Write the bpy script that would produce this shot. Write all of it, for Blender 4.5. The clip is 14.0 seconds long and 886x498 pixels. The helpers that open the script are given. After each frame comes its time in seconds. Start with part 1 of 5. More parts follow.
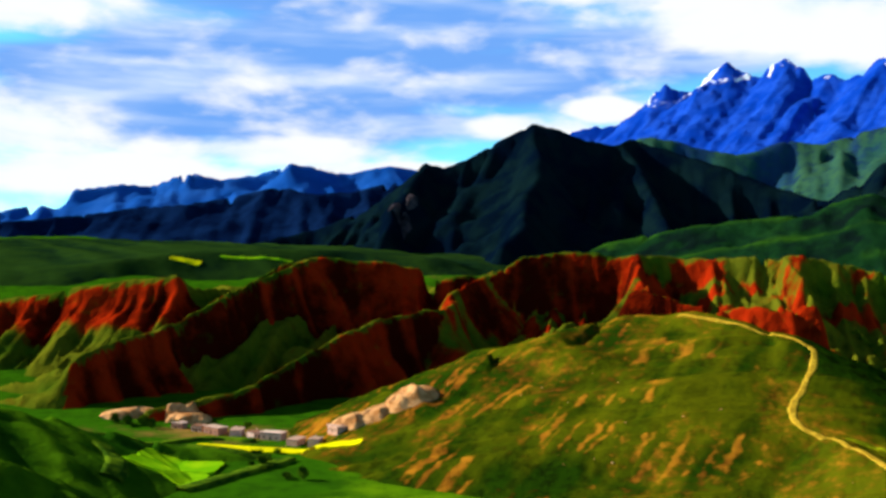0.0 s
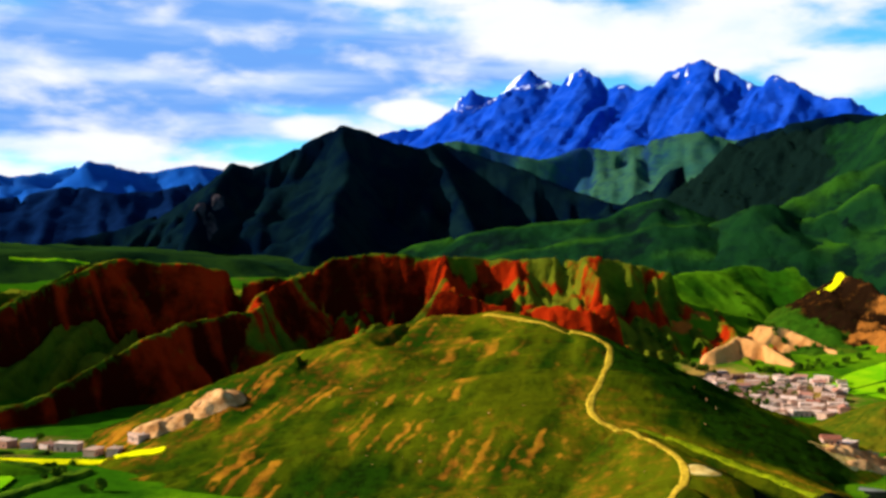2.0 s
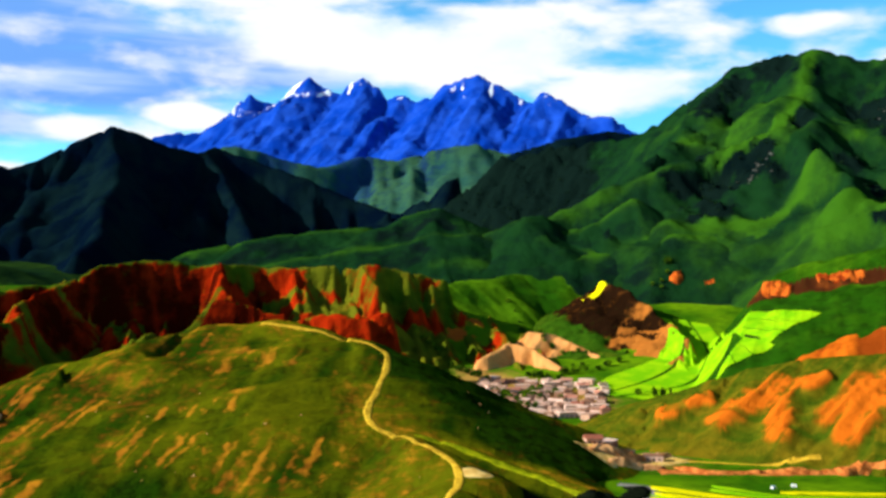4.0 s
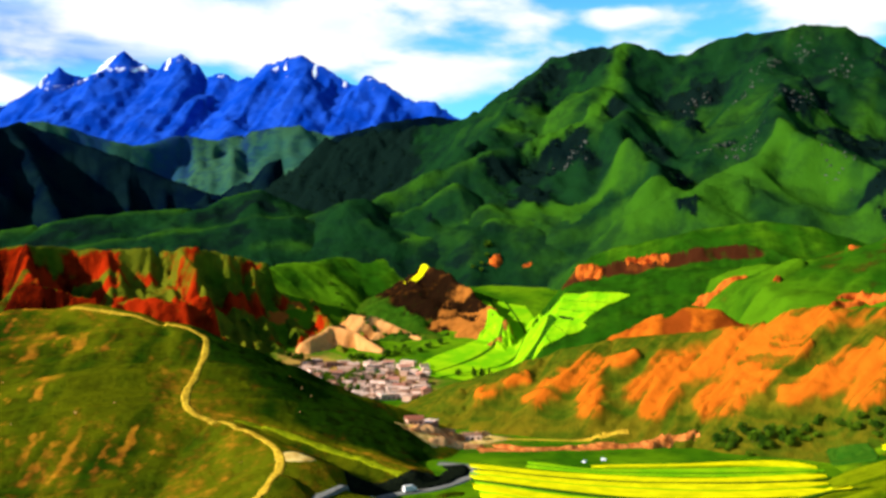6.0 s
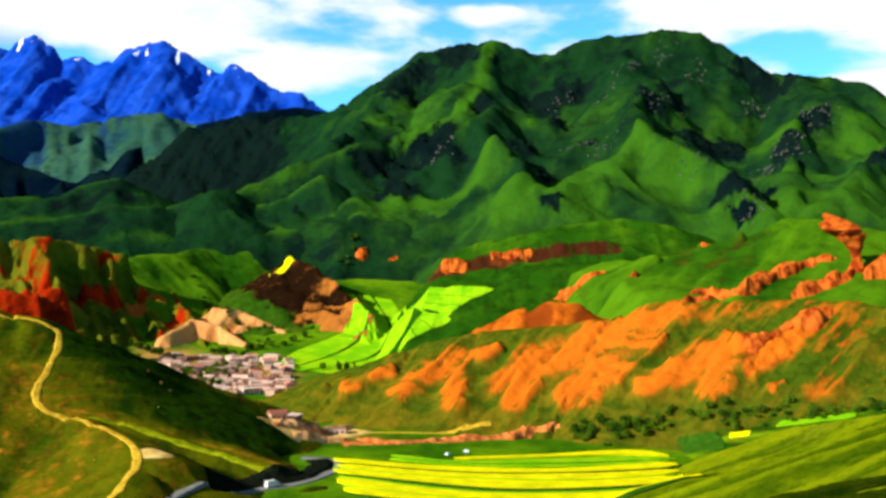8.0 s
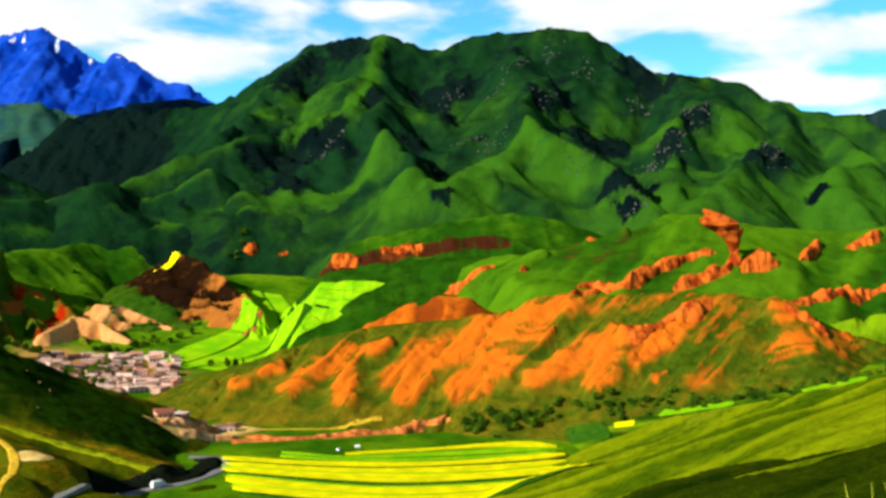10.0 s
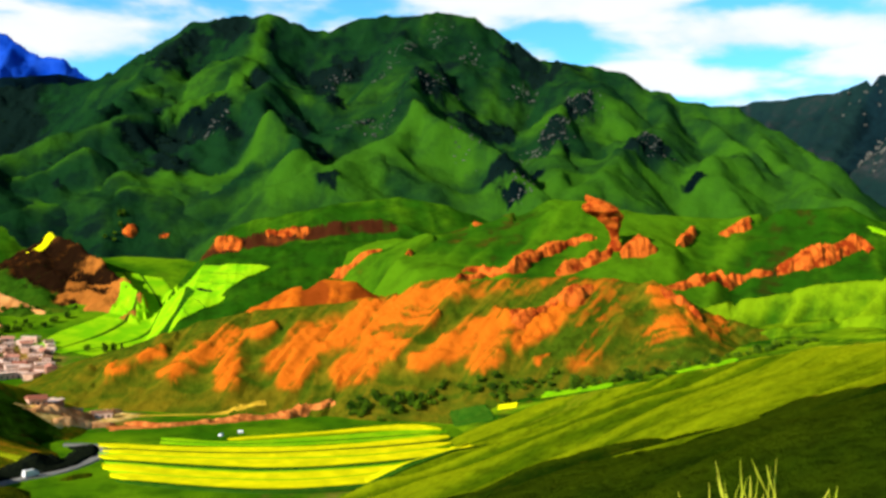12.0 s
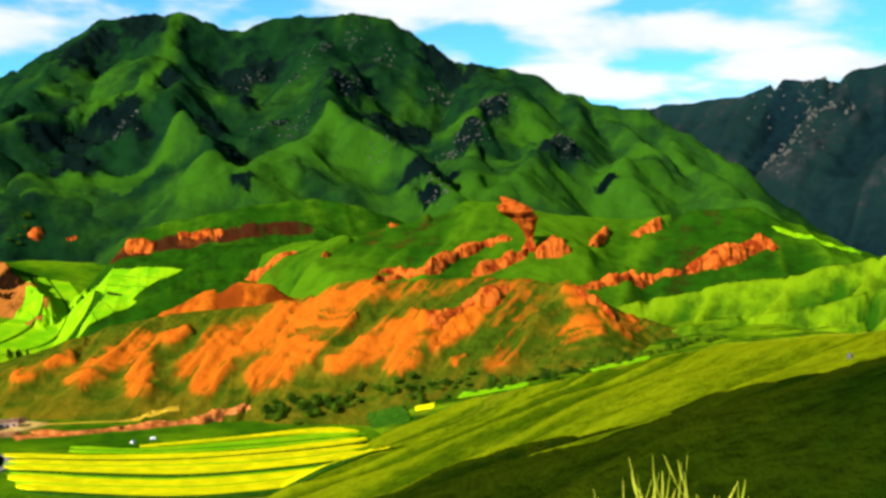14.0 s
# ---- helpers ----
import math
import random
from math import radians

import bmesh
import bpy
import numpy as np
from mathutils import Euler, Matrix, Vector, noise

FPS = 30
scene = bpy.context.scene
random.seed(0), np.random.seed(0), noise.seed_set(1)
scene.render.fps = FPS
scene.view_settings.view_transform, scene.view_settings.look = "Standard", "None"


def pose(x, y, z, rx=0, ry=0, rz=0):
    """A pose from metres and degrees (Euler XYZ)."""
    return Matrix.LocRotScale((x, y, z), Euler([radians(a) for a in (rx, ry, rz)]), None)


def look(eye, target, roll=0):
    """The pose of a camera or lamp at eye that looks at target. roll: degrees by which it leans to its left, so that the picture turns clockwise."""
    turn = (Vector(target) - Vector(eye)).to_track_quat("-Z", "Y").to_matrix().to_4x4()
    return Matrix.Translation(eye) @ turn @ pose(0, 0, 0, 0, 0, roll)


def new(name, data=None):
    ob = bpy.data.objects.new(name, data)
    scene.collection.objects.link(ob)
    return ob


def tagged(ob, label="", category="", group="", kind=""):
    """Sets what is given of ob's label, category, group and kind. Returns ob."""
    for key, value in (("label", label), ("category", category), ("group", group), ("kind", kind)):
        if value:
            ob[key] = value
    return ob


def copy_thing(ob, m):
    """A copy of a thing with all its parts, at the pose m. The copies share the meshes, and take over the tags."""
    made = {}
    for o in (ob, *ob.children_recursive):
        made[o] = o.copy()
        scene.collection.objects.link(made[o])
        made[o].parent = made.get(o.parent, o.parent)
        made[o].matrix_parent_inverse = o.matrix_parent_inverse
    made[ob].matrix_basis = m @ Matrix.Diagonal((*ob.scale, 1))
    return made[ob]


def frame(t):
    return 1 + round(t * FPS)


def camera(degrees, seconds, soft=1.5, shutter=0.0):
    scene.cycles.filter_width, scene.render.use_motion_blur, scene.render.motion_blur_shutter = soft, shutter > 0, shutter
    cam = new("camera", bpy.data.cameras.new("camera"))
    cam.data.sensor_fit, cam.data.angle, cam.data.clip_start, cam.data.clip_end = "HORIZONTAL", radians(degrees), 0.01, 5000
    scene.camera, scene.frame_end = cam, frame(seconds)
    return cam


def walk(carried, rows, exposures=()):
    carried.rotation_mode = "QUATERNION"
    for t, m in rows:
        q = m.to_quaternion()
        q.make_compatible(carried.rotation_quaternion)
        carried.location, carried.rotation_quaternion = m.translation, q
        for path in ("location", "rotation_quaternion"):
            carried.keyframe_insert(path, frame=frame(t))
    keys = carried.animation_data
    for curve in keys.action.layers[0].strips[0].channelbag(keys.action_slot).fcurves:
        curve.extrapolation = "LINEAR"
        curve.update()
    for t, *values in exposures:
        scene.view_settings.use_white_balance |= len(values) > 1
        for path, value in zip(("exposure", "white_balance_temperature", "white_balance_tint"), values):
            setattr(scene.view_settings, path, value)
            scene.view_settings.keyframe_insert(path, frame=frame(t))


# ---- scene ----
cam = camera(47.31, 14.0, soft=3.1)
EYE = 112.0      # metres above the valley's yellow field
TURNS = [        # seconds, yaw, pitch, roll
    (0.0, 0.0, 0.3, -0.8), (0.5, -3.67, 0.4, -0.83), (1.0, -6.25, 0.51, -0.76), (1.5, -8.42, 0.84, -0.66),
    (2.0, -10.79, 0.52, -0.72), (2.5, -13.58, 0.4, -0.78), (3.0, -16.96, 0.5, -0.78), (3.5, -20.3, 0.93, -0.89),
    (6.0, -33.28, 0.38, -1.13), (6.5, -35.73, 0.21, -1.34), (7.0, -37.48, 0.08, -1.57), (7.5, -39.17, 0.15, -1.8),
    (8.0, -40.85, 0.2, -1.73), (10.5, -48.67, -0.09, -1.77), (11.0, -50.47, -0.34, -1.89), (11.5, -52.29, -0.58, -1.97),
    (12.0, -53.49, -0.62, -2.12), (12.5, -54.55, -0.8, -2.15), (13.0, -55.7, -0.8, -1.86), (13.5, -56.86, -0.46, -1.76),
    (14.0, -58.22, -0.38, -1.82),
]
walk(cam, [(t, pose(0, 0, EYE, 0, 0, yaw) @ pose(0, 0, 0, 90 + pitch, 0, 0) @ pose(0, 0, 0, 0, 0, -roll))
           for t, yaw, pitch, roll in TURNS], exposures=[(0.0, 0.75), (3.5, 0.78), (6.0, 0.87), (8.0, 0.87), (10.5, 0.78), (14.0, 0.75)])

# ---- sun and sky ----
SUN_AZ, SUN_EL = -77.0, 26.0     # degrees clockwise from the y axis, and above the horizon
sun = new("sun", bpy.data.lights.new("sun", "SUN"))
sun.data.energy, sun.data.angle, sun.data.color = 5.0, radians(0.5), (1.0, 0.93, 0.82)
sun.matrix_basis = look((0, 0, 900), (-math.sin(radians(SUN_AZ)) * 100, -math.cos(radians(SUN_AZ)) * 100,
                                       900 - 100 * math.tan(radians(SUN_EL))))


class Nodes:
    """Short hand for building node trees."""

    def __init__(self, tree):
        self.t = tree
        tree.nodes.clear()

    def add(self, kind, sets=(), **ins):
        n = self.t.nodes.new(kind)
        for k, v in dict(sets).items():
            setattr(n, k, v)
        for k, v in ins.items():
            self.put(n.inputs[int(k[1:])] if k[0] == "i" and k[1:].isdigit() else n.inputs[k.replace("_", " ")], v)
        return n

    def put(self, socket, v):
        if isinstance(v, bpy.types.NodeSocket):
            self.t.links.new(v, socket)
        elif isinstance(v, bpy.types.Node):
            self.t.links.new(v.outputs[0], socket)
        else:
            socket.default_value = v

    def math(self, op, a, b=0.0, c=0.0, clamp=False):
        return self.add("ShaderNodeMath", {"operation": op, "use_clamp": clamp}, i0=a, i1=b, i2=c).outputs[0]

    def ramp(self, v, lo, hi):
        return self.add("ShaderNodeMapRange", {"interpolation_type": "SMOOTHSTEP"}, i0=v, i1=lo, i2=hi, i3=0.0, i4=1.0).outputs[0]

    def mix(self, f, a, b):
        n = self.t.nodes.new("ShaderNodeMix")
        n.data_type = "RGBA"
        self.put(n.inputs[0], f)
        self.put(n.inputs[6], a)
        self.put(n.inputs[7], b)
        return n.outputs[2]

    def noise(self, vec, scale, detail=4.0, rough=0.55, dist=0.0):
        return self.add("ShaderNodeTexNoise", Vector=vec, Scale=scale, Detail=detail, Roughness=rough, Distortion=dist).outputs[0]


world = bpy.data.worlds.new("sky")
scene.world = world
world.use_nodes = True
N = Nodes(world.node_tree)
nishita = N.add("ShaderNodeTexSky", {"sky_type": "NISHITA", "sun_disc": False, "sun_elevation": radians(SUN_EL),
                                     "sun_rotation": radians(SUN_AZ), "altitude": 2800.0, "dust_density": 0.3})
way = N.add("ShaderNodeTexCoord").outputs["Generated"]
sep = N.add("ShaderNodeSeparateXYZ", i0=way)
az = N.math("MULTIPLY", N.math("ARCTAN2", sep.outputs[0], sep.outputs[1]), 57.2958)
el = N.math("MULTIPLY", N.math("ARCSINE", sep.outputs[2]), 57.2958)
flat = N.add("ShaderNodeCombineXYZ", i0=az, i1=N.math("MULTIPLY", el, 2.6), i2=0.0).outputs[0]
puff = N.noise(flat, 0.15, 5.0, 0.52, 0.15)
streak_at = N.add("ShaderNodeCombineXYZ", i0=N.math("MULTIPLY", az, 0.35), i1=N.math("MULTIPLY", el, 2.6), i2=3.0).outputs[0]
streak = N.noise(streak_at, 0.26, 4.0, 0.48, 0.15)


def bank(clouds):
    """The union of soft oval clouds: azimuth, height, half width and half height in degrees."""
    total = None
    for a, e, w, h in clouds:
        u = N.math("DIVIDE", N.math("SUBTRACT", az, a), w)
        v = N.math("DIVIDE", N.math("SUBTRACT", el, e), h)
        d = N.math("ADD", N.math("MULTIPLY", u, u), N.math("MULTIPLY", v, v))
        m = N.math("SUBTRACT", 1.0, N.math("SQRT", d))
        total = m if total is None else N.math("MAXIMUM", total, m)
    return total


white = bank([(-24, 13.0, 9, 2.6), (-23, 6.5, 8, 2.6), (-10, 5.6, 11, 1.2), (-19, 4.2, 12, 1.5), (-4, 4.6, 8, 0.9), (4.6, 7.2, 4.2, 1.0), (8.6, 8.2, 2.6, 0.9),
              (18, 12.6, 12, 2.9), (27, 12.3, 8.0, 2.9), (33.5, 10.1, 7.0, 1.7), (42.8, 13.3, 2.6, 0.8), (57, 13.6, 11, 2.2),
              (69, 11.6, 9, 1.6), (66, 9.2, 7, 1.1), (12, 15.5, 12, 2.0), (-2, 14.6, 7, 0.8), (78, 10.0, 8, 1.0)])
grey = bank([(-12, 8.0, 17, 3.2), (2, 10.0, 12, 2.4), (-10.5, 9.8, 15, 3.4), (-3, 12.3, 12, 3.4), (-8, 15, 14, 3), (9, 11.0, 10, 2.0), (-20, 9.6, 7, 1.6)])
# beyond the sky in view the broken cloud goes on
high = N.ramp(el, 14.0, 22.0)
far_side = N.ramp(N.math("ABSOLUTE", N.math("SUBTRACT", az, 27.0)), 58.0, 75.0)
rest = N.math("MULTIPLY", N.math("MAXIMUM", high, far_side), N.math("SUBTRACT", puff, 0.66))
white_m = N.ramp(N.math("ADD", N.math("MAXIMUM", N.math("SUBTRACT", white, N.math("MULTIPLY", N.math("MAXIMUM", grey, 0.0), 0.45)), N.math("MULTIPLY", rest, 2.0)), N.math("MULTIPLY", N.math("SUBTRACT", puff, 0.5), 2.4)), -0.12, 0.52)
grey_m = N.ramp(N.math("ADD", grey, N.math("MULTIPLY", N.math("SUBTRACT", streak, 0.5), 1.0)), -0.12, 0.40)
azure = N.add("ShaderNodeMix", {"data_type": "RGBA", "blend_type": "MULTIPLY"})
N.put(azure.inputs[0], 1.0)
N.put(azure.inputs[6], nishita.outputs[0])
N.put(azure.inputs[7], N.mix(N.ramp(el, 13.0, 32.0), (0.95, 2.5, 2.9, 1.0), (0.40, 0.60, 0.85, 1.0)))
grey_col = N.mix(N.ramp(streak, 0.40, 0.78), (2.0, 4.9, 11.5, 1), (8.0, 9.8, 12.8, 1))
white_col = N.mix(N.ramp(puff, 0.3, 0.55), (9.0, 11.0, 13.0, 1), (11.8, 12.1, 12.4, 1))
sky_col = N.mix(white_m, N.mix(grey_m, azure.outputs[2], grey_col), white_col)
back = N.add("ShaderNodeBackground", i0=sky_col, Strength=0.05)
N.add("ShaderNodeOutputWorld", Surface=back)


# ---- materials ----
def material(name, build, rough=0.9, bump=0.0, bump_scale=1.0, spec=0.0):
    m = bpy.data.materials.new(name)
    m.use_nodes = True
    n = Nodes(m.node_tree)
    at = n.add("ShaderNodeNewGeometry").outputs["Position"]
    col = build(n, at)
    s = n.add("ShaderNodeBsdfPrincipled", Base_Color=col, Roughness=rough)
    s.inputs["Specular IOR Level"].default_value = spec
    if bump:
        h = n.noise(at, bump_scale, 6.0, 0.65)
        b = n.add("ShaderNodeBump", Strength=0.7, Distance=bump, Height=h)
        n.put(s.inputs["Normal"], b)
    n.add("ShaderNodeOutputMaterial", Surface=s)
    return m


def attr(n, name):
    return n.add("ShaderNodeAttribute", {"attribute_name": name}).outputs["Fac"]


def land(a, b, c, bare=(0.4, 0.12, 0.02), bare2=(0.3, 0.1, 0.02), size=0.02, fine=0.25, ragged=1.0):
    """Grass in three tones with bare earth where the attribute 'bare' says so."""
    def build(n, at):
        big = n.noise(at, size, 5.0, 0.6, 0.5)
        small = n.noise(at, fine, 5.0, 0.65)
        # tone brings painted rib light and gully shade into grass and earth
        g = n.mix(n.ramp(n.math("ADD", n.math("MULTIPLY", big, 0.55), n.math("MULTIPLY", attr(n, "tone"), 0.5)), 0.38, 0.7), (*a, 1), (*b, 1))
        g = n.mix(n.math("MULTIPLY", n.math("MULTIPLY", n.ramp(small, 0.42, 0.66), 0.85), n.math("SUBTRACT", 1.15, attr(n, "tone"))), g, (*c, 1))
        e = n.mix(n.ramp(n.math("ADD", n.math("MULTIPLY", n.noise(at, fine * 0.8, 4.0, 0.6), 0.6), n.math("MULTIPLY", attr(n, "tone"), 0.7)), 0.45, 0.85), (*bare2, 1), (*bare, 1))
        speck = n.math("ADD", n.math("MULTIPLY", n.math("SUBTRACT", small, 0.5), 1.3 * ragged), n.math("MULTIPLY", n.math("SUBTRACT", big, 0.5), 0.7 * ragged))
        mask = n.ramp(n.math("ADD", attr(n, "bare"), speck), 0.22, 0.85)
        return n.mix(mask, g, e)
    return build


def two(a, b, scale, lo=0.38, hi=0.64):
    return lambda n, at: n.mix(n.ramp(n.noise(at, scale, 5.0, 0.6), lo, hi), (*a, 1), (*b, 1))


def varied(tones, scale):
    """A colour drawn for each object out of three, with grime."""
    def build(n, at):
        r = n.add("ShaderNodeObjectInfo").outputs["Random"]
        c = n.mix(n.ramp(r, 0.2, 0.45), (*tones[0], 1), (*tones[1], 1))
        c = n.mix(n.ramp(r, 0.55, 0.9), c, (*tones[2], 1))
        return n.mix(n.math("MULTIPLY", n.ramp(n.noise(at, scale, 5.0, 0.65), 0.42, 0.75), 0.45), c, (0.12, 0.07, 0.045, 1))
    return build


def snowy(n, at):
    # the rock's blue is distance haze put into its colour
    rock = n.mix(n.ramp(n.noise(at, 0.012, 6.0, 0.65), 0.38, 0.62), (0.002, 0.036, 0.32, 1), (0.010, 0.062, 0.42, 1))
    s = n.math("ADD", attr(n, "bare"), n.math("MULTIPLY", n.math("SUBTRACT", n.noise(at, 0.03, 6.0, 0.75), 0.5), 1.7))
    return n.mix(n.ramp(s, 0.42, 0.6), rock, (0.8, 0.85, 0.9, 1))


M = {
    "near_grass": material("hill_grass", land((0.012, 0.038, 0.0012), (0.090, 0.100, 0.002), (0.005, 0.010, 0.001), (0.44, 0.18, 0.010), (0.18, 0.06, 0.006), 0.022, 0.16), bump=2.0, bump_scale=0.25),
    "slope_grass": material("slope_grass", land((0.050, 0.095, 0.001), (0.19, 0.235, 0.002), (0.022, 0.045, 0.001), (0.34, 0.36, 0.008), (0.2, 0.22, 0.006), 0.02, 0.2), bump=2.0, bump_scale=0.35),
    "orange_land": material("orange_earth_and_grass", land((0.045, 0.08, 0.003), (0.15, 0.11, 0.005), (0.024, 0.042, 0.002), (0.56, 0.124, 0.007), (0.22, 0.040, 0.004), 0.025, 0.14, 0.5), bump=2.0, bump_scale=0.22),
    "red_land": material("red_earth_and_grass", land((0.034, 0.080, 0.003), (0.115, 0.125, 0.006), (0.016, 0.030, 0.002), (0.33, 0.018, 0.002), (0.040, 0.0030, 0.0008), 0.02, 0.08), bump=8.0, bump_scale=0.08),
    "brown_land": material("brown_earth_and_grass", land((0.02, 0.075, 0.003), (0.055, 0.09, 0.004), (0.012, 0.035, 0.002), (0.36, 0.12, 0.018), (0.012, 0.005, 0.002), 0.015, 0.16), bump=4.0, bump_scale=0.13),
    "green_hill": material("green_pasture", land((0.014, 0.068, 0.002), (0.062, 0.158, 0.003), (0.009, 0.034, 0.002), (0.40, 0.09, 0.010), (0.045, 0.012, 0.004), 0.014, 0.055), bump=2.5, bump_scale=0.10),
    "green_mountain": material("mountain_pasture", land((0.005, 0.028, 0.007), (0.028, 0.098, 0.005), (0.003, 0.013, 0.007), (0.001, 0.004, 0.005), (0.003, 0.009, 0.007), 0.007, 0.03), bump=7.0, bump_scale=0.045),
    # cloud shade is put into the forest's near-black base colour
    "shaded_forest": material("cloud_shaded_forest", two((0.0006, 0.0034, 0.010), (0.0026, 0.0100, 0.012), 0.012), bump=3.0, bump_scale=0.05),
    # blue haze and cloud shade are put into this base colour
    "hazed_forest": material("hazed_far_forest", two((0.0012, 0.006, 0.028), (0.003, 0.014, 0.055), 0.008), bump=6.0, bump_scale=0.03),
    # distance haze is painted as the rock's blue
    "far_hazed": material("far_hazed_rock", two((0.006, 0.065, 0.30), (0.014, 0.09, 0.36), 0.006), bump=4.0, bump_scale=0.02),
    "snow": material("hazed_rock_and_snow", snowy, bump=10.0, bump_scale=0.012),
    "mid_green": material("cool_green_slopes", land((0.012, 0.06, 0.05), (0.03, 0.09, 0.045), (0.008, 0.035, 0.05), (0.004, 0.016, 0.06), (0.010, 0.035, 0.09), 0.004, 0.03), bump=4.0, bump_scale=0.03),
    "valley": material("valley_grass", land((0.028, 0.11, 0.002), (0.12, 0.25, 0.003), (0.016, 0.065, 0.002), (0.42, 0.25, 0.05), (0.24, 0.14, 0.03), 0.014, 0.07), bump=1.0, bump_scale=0.3),
    "dark_rock": material("forest_and_rock", land((0.004, 0.014, 0.018), (0.007, 0.022, 0.02), (0.003, 0.009, 0.012), (0.034, 0.034, 0.036), (0.016, 0.020, 0.024), 0.01, 0.05), bump=7.0, bump_scale=0.05),
    "rape": material("yellow_rape_flowers", two((0.86, 0.78, 0.003), (0.58, 0.58, 0.003), 0.09, 0.3, 0.7), bump=0.6, bump_scale=1.2),
    "crop": material("bright_green_crop", two((0.15, 0.42, 0.003), (0.27, 0.52, 0.004), 0.05), bump=0.3, bump_scale=2.0),
    "crop_dark": material("dark_green_crop", two((0.02, 0.08, 0.004), (0.035, 0.10, 0.005), 0.2), bump=0.3, bump_scale=2.0),
    "path": material("trodden_earth", two((0.64, 0.41, 0.03), (0.40, 0.24, 0.015), 0.35), bump=0.1, bump_scale=2.0),
    # turf colour with the spur's sunlight put in
    "lit_strip_grass": material("lit_yellow_turf", two((0.30, 0.33, 0.005), (0.17, 0.22, 0.004), 0.3), bump=0.2, bump_scale=2.0),
    "pale_sand": material("pale_sandy_earth", two((0.78, 0.56, 0.18), (0.55, 0.32, 0.06), 0.25), bump=0.2, bump_scale=2.0),
    "asphalt": material("asphalt", two((0.16, 0.16, 0.14), (0.22, 0.22, 0.2), 0.6), rough=0.7),
    # black for the painted verge shade and for the hedge banks
    "shade_hedge_black": material("black_shade_and_hedge", two((0.004, 0.006, 0.004), (0.009, 0.013, 0.006), 0.5)),
    "redrock": material("red_sandstone", two((0.60, 0.125, 0.014), (0.22, 0.025, 0.004), 0.10, 0.40, 0.62), bump=2.0, bump_scale=0.35),
    "pale_rock": material("pale_sandstone", two((0.72, 0.38, 0.15), (0.42, 0.17, 0.05), 0.12), bump=1.0, bump_scale=0.4),
    "orange_bank": material("orange_bank_earth", two((0.66, 0.22, 0.05), (0.34, 0.08, 0.015), 0.3), bump=0.8, bump_scale=0.5),
    "grey_rock": material("grey_rock", two((0.11, 0.105, 0.09), (0.04, 0.042, 0.038), 0.2), bump=0.8, bump_scale=0.5),
    "pale_land": material("pale_earth_and_grass", land((0.04, 0.085, 0.003), (0.12, 0.11, 0.006), (0.02, 0.035, 0.002), (0.66, 0.30, 0.09), (0.36, 0.13, 0.03), 0.02, 0.12), bump=1.5, bump_scale=0.2),
    "wall": material("adobe_wall", varied(((0.60, 0.36, 0.25), (0.76, 0.54, 0.44), (0.34, 0.17, 0.11)), 0.3), bump=0.05, bump_scale=2.0),
    "roof": material("pale_roof", varied(((0.58, 0.36, 0.26), (0.78, 0.56, 0.44), (0.30, 0.15, 0.09)), 0.25), bump=0.05, bump_scale=2.0),
    "red_roof": material("red_roof", varied(((0.42, 0.15, 0.10), (0.5, 0.22, 0.15), (0.3, 0.1, 0.06)), 0.4), bump=0.05, bump_scale=2.0),
    "dark": material("dark_opening", two((0.02, 0.02, 0.02), (0.03, 0.028, 0.025), 1.0), rough=0.4),
    "leaf": material("tree_leaves", two((0.02, 0.06, 0.004), (0.10, 0.18, 0.006), 0.12)),
    "scrub_leaf": material("dark_scrub_leaves", two((0.003, 0.009, 0.006), (0.008, 0.022, 0.007), 0.3)),
    "bark": material("bark", two((0.1, 0.07, 0.04), (0.06, 0.04, 0.025), 2.0)),
    "stalk": material("dry_yellow_grass", two((0.22, 0.27, 0.012), (0.36, 0.36, 0.03), 3.0)),
    "white_paint": material("white_paint", two((0.8, 0.8, 0.78), (0.72, 0.72, 0.7), 1.0), rough=0.35, spec=0.5),
    "black_paint": material("dark_car_paint", two((0.012, 0.012, 0.014), (0.018, 0.018, 0.02), 1.0), rough=0.25, spec=0.5),
    # meadow grass with the cloud shade put into its colours
    "shade_meadow": material("shaded_meadow", land((0.006, 0.022, 0.006), (0.016, 0.044, 0.006), (0.003, 0.011, 0.006), (0.02, 0.02, 0.01), (0.02, 0.02, 0.01), 0.01, 0.04), bump=2.0, bump_scale=0.06),
    "dusk_rock": material("dusky_pink_rock", two((0.07, 0.05, 0.055), (0.02, 0.018, 0.022), 0.05), bump=4.0, bump_scale=0.1),
    # darker grass than slope_grass, for the near slope
    "dark_slope_grass": material("dark_near_grass", land((0.008, 0.024, 0.0008), (0.028, 0.045, 0.001), (0.003, 0.008, 0.0006), (0.2, 0.18, 0.006), (0.12, 0.11, 0.005), 0.05, 0.3), bump=2.5, bump_scale=0.5),
    # sun and shade on the ribs are put into these contrasting grass tones
    "rib_grass": material("sunlit_rib_grass", land((0.016, 0.075, 0.002), (0.15, 0.26, 0.003), (0.008, 0.032, 0.002), (0.34, 0.2, 0.01), (0.22, 0.14, 0.008), 0.02, 0.08), bump=2.0, bump_scale=0.15),
    "tyre": material("rubber", two((0.015, 0.015, 0.015), (0.02, 0.02, 0.02), 4.0), rough=0.8),
}

# ---- noise and ridges ----


def lattice(ix, iy, seed):
    h = (ix.astype(np.int64) * 374761393 + iy.astype(np.int64) * 668265263 + seed * 982451653) & 0x7FFFFFFF
    h = ((h ^ (h >> 13)) * 1274126177) & 0x7FFFFFFF
    return ((h ^ (h >> 16)) & 0xFFFF) / 65535.0


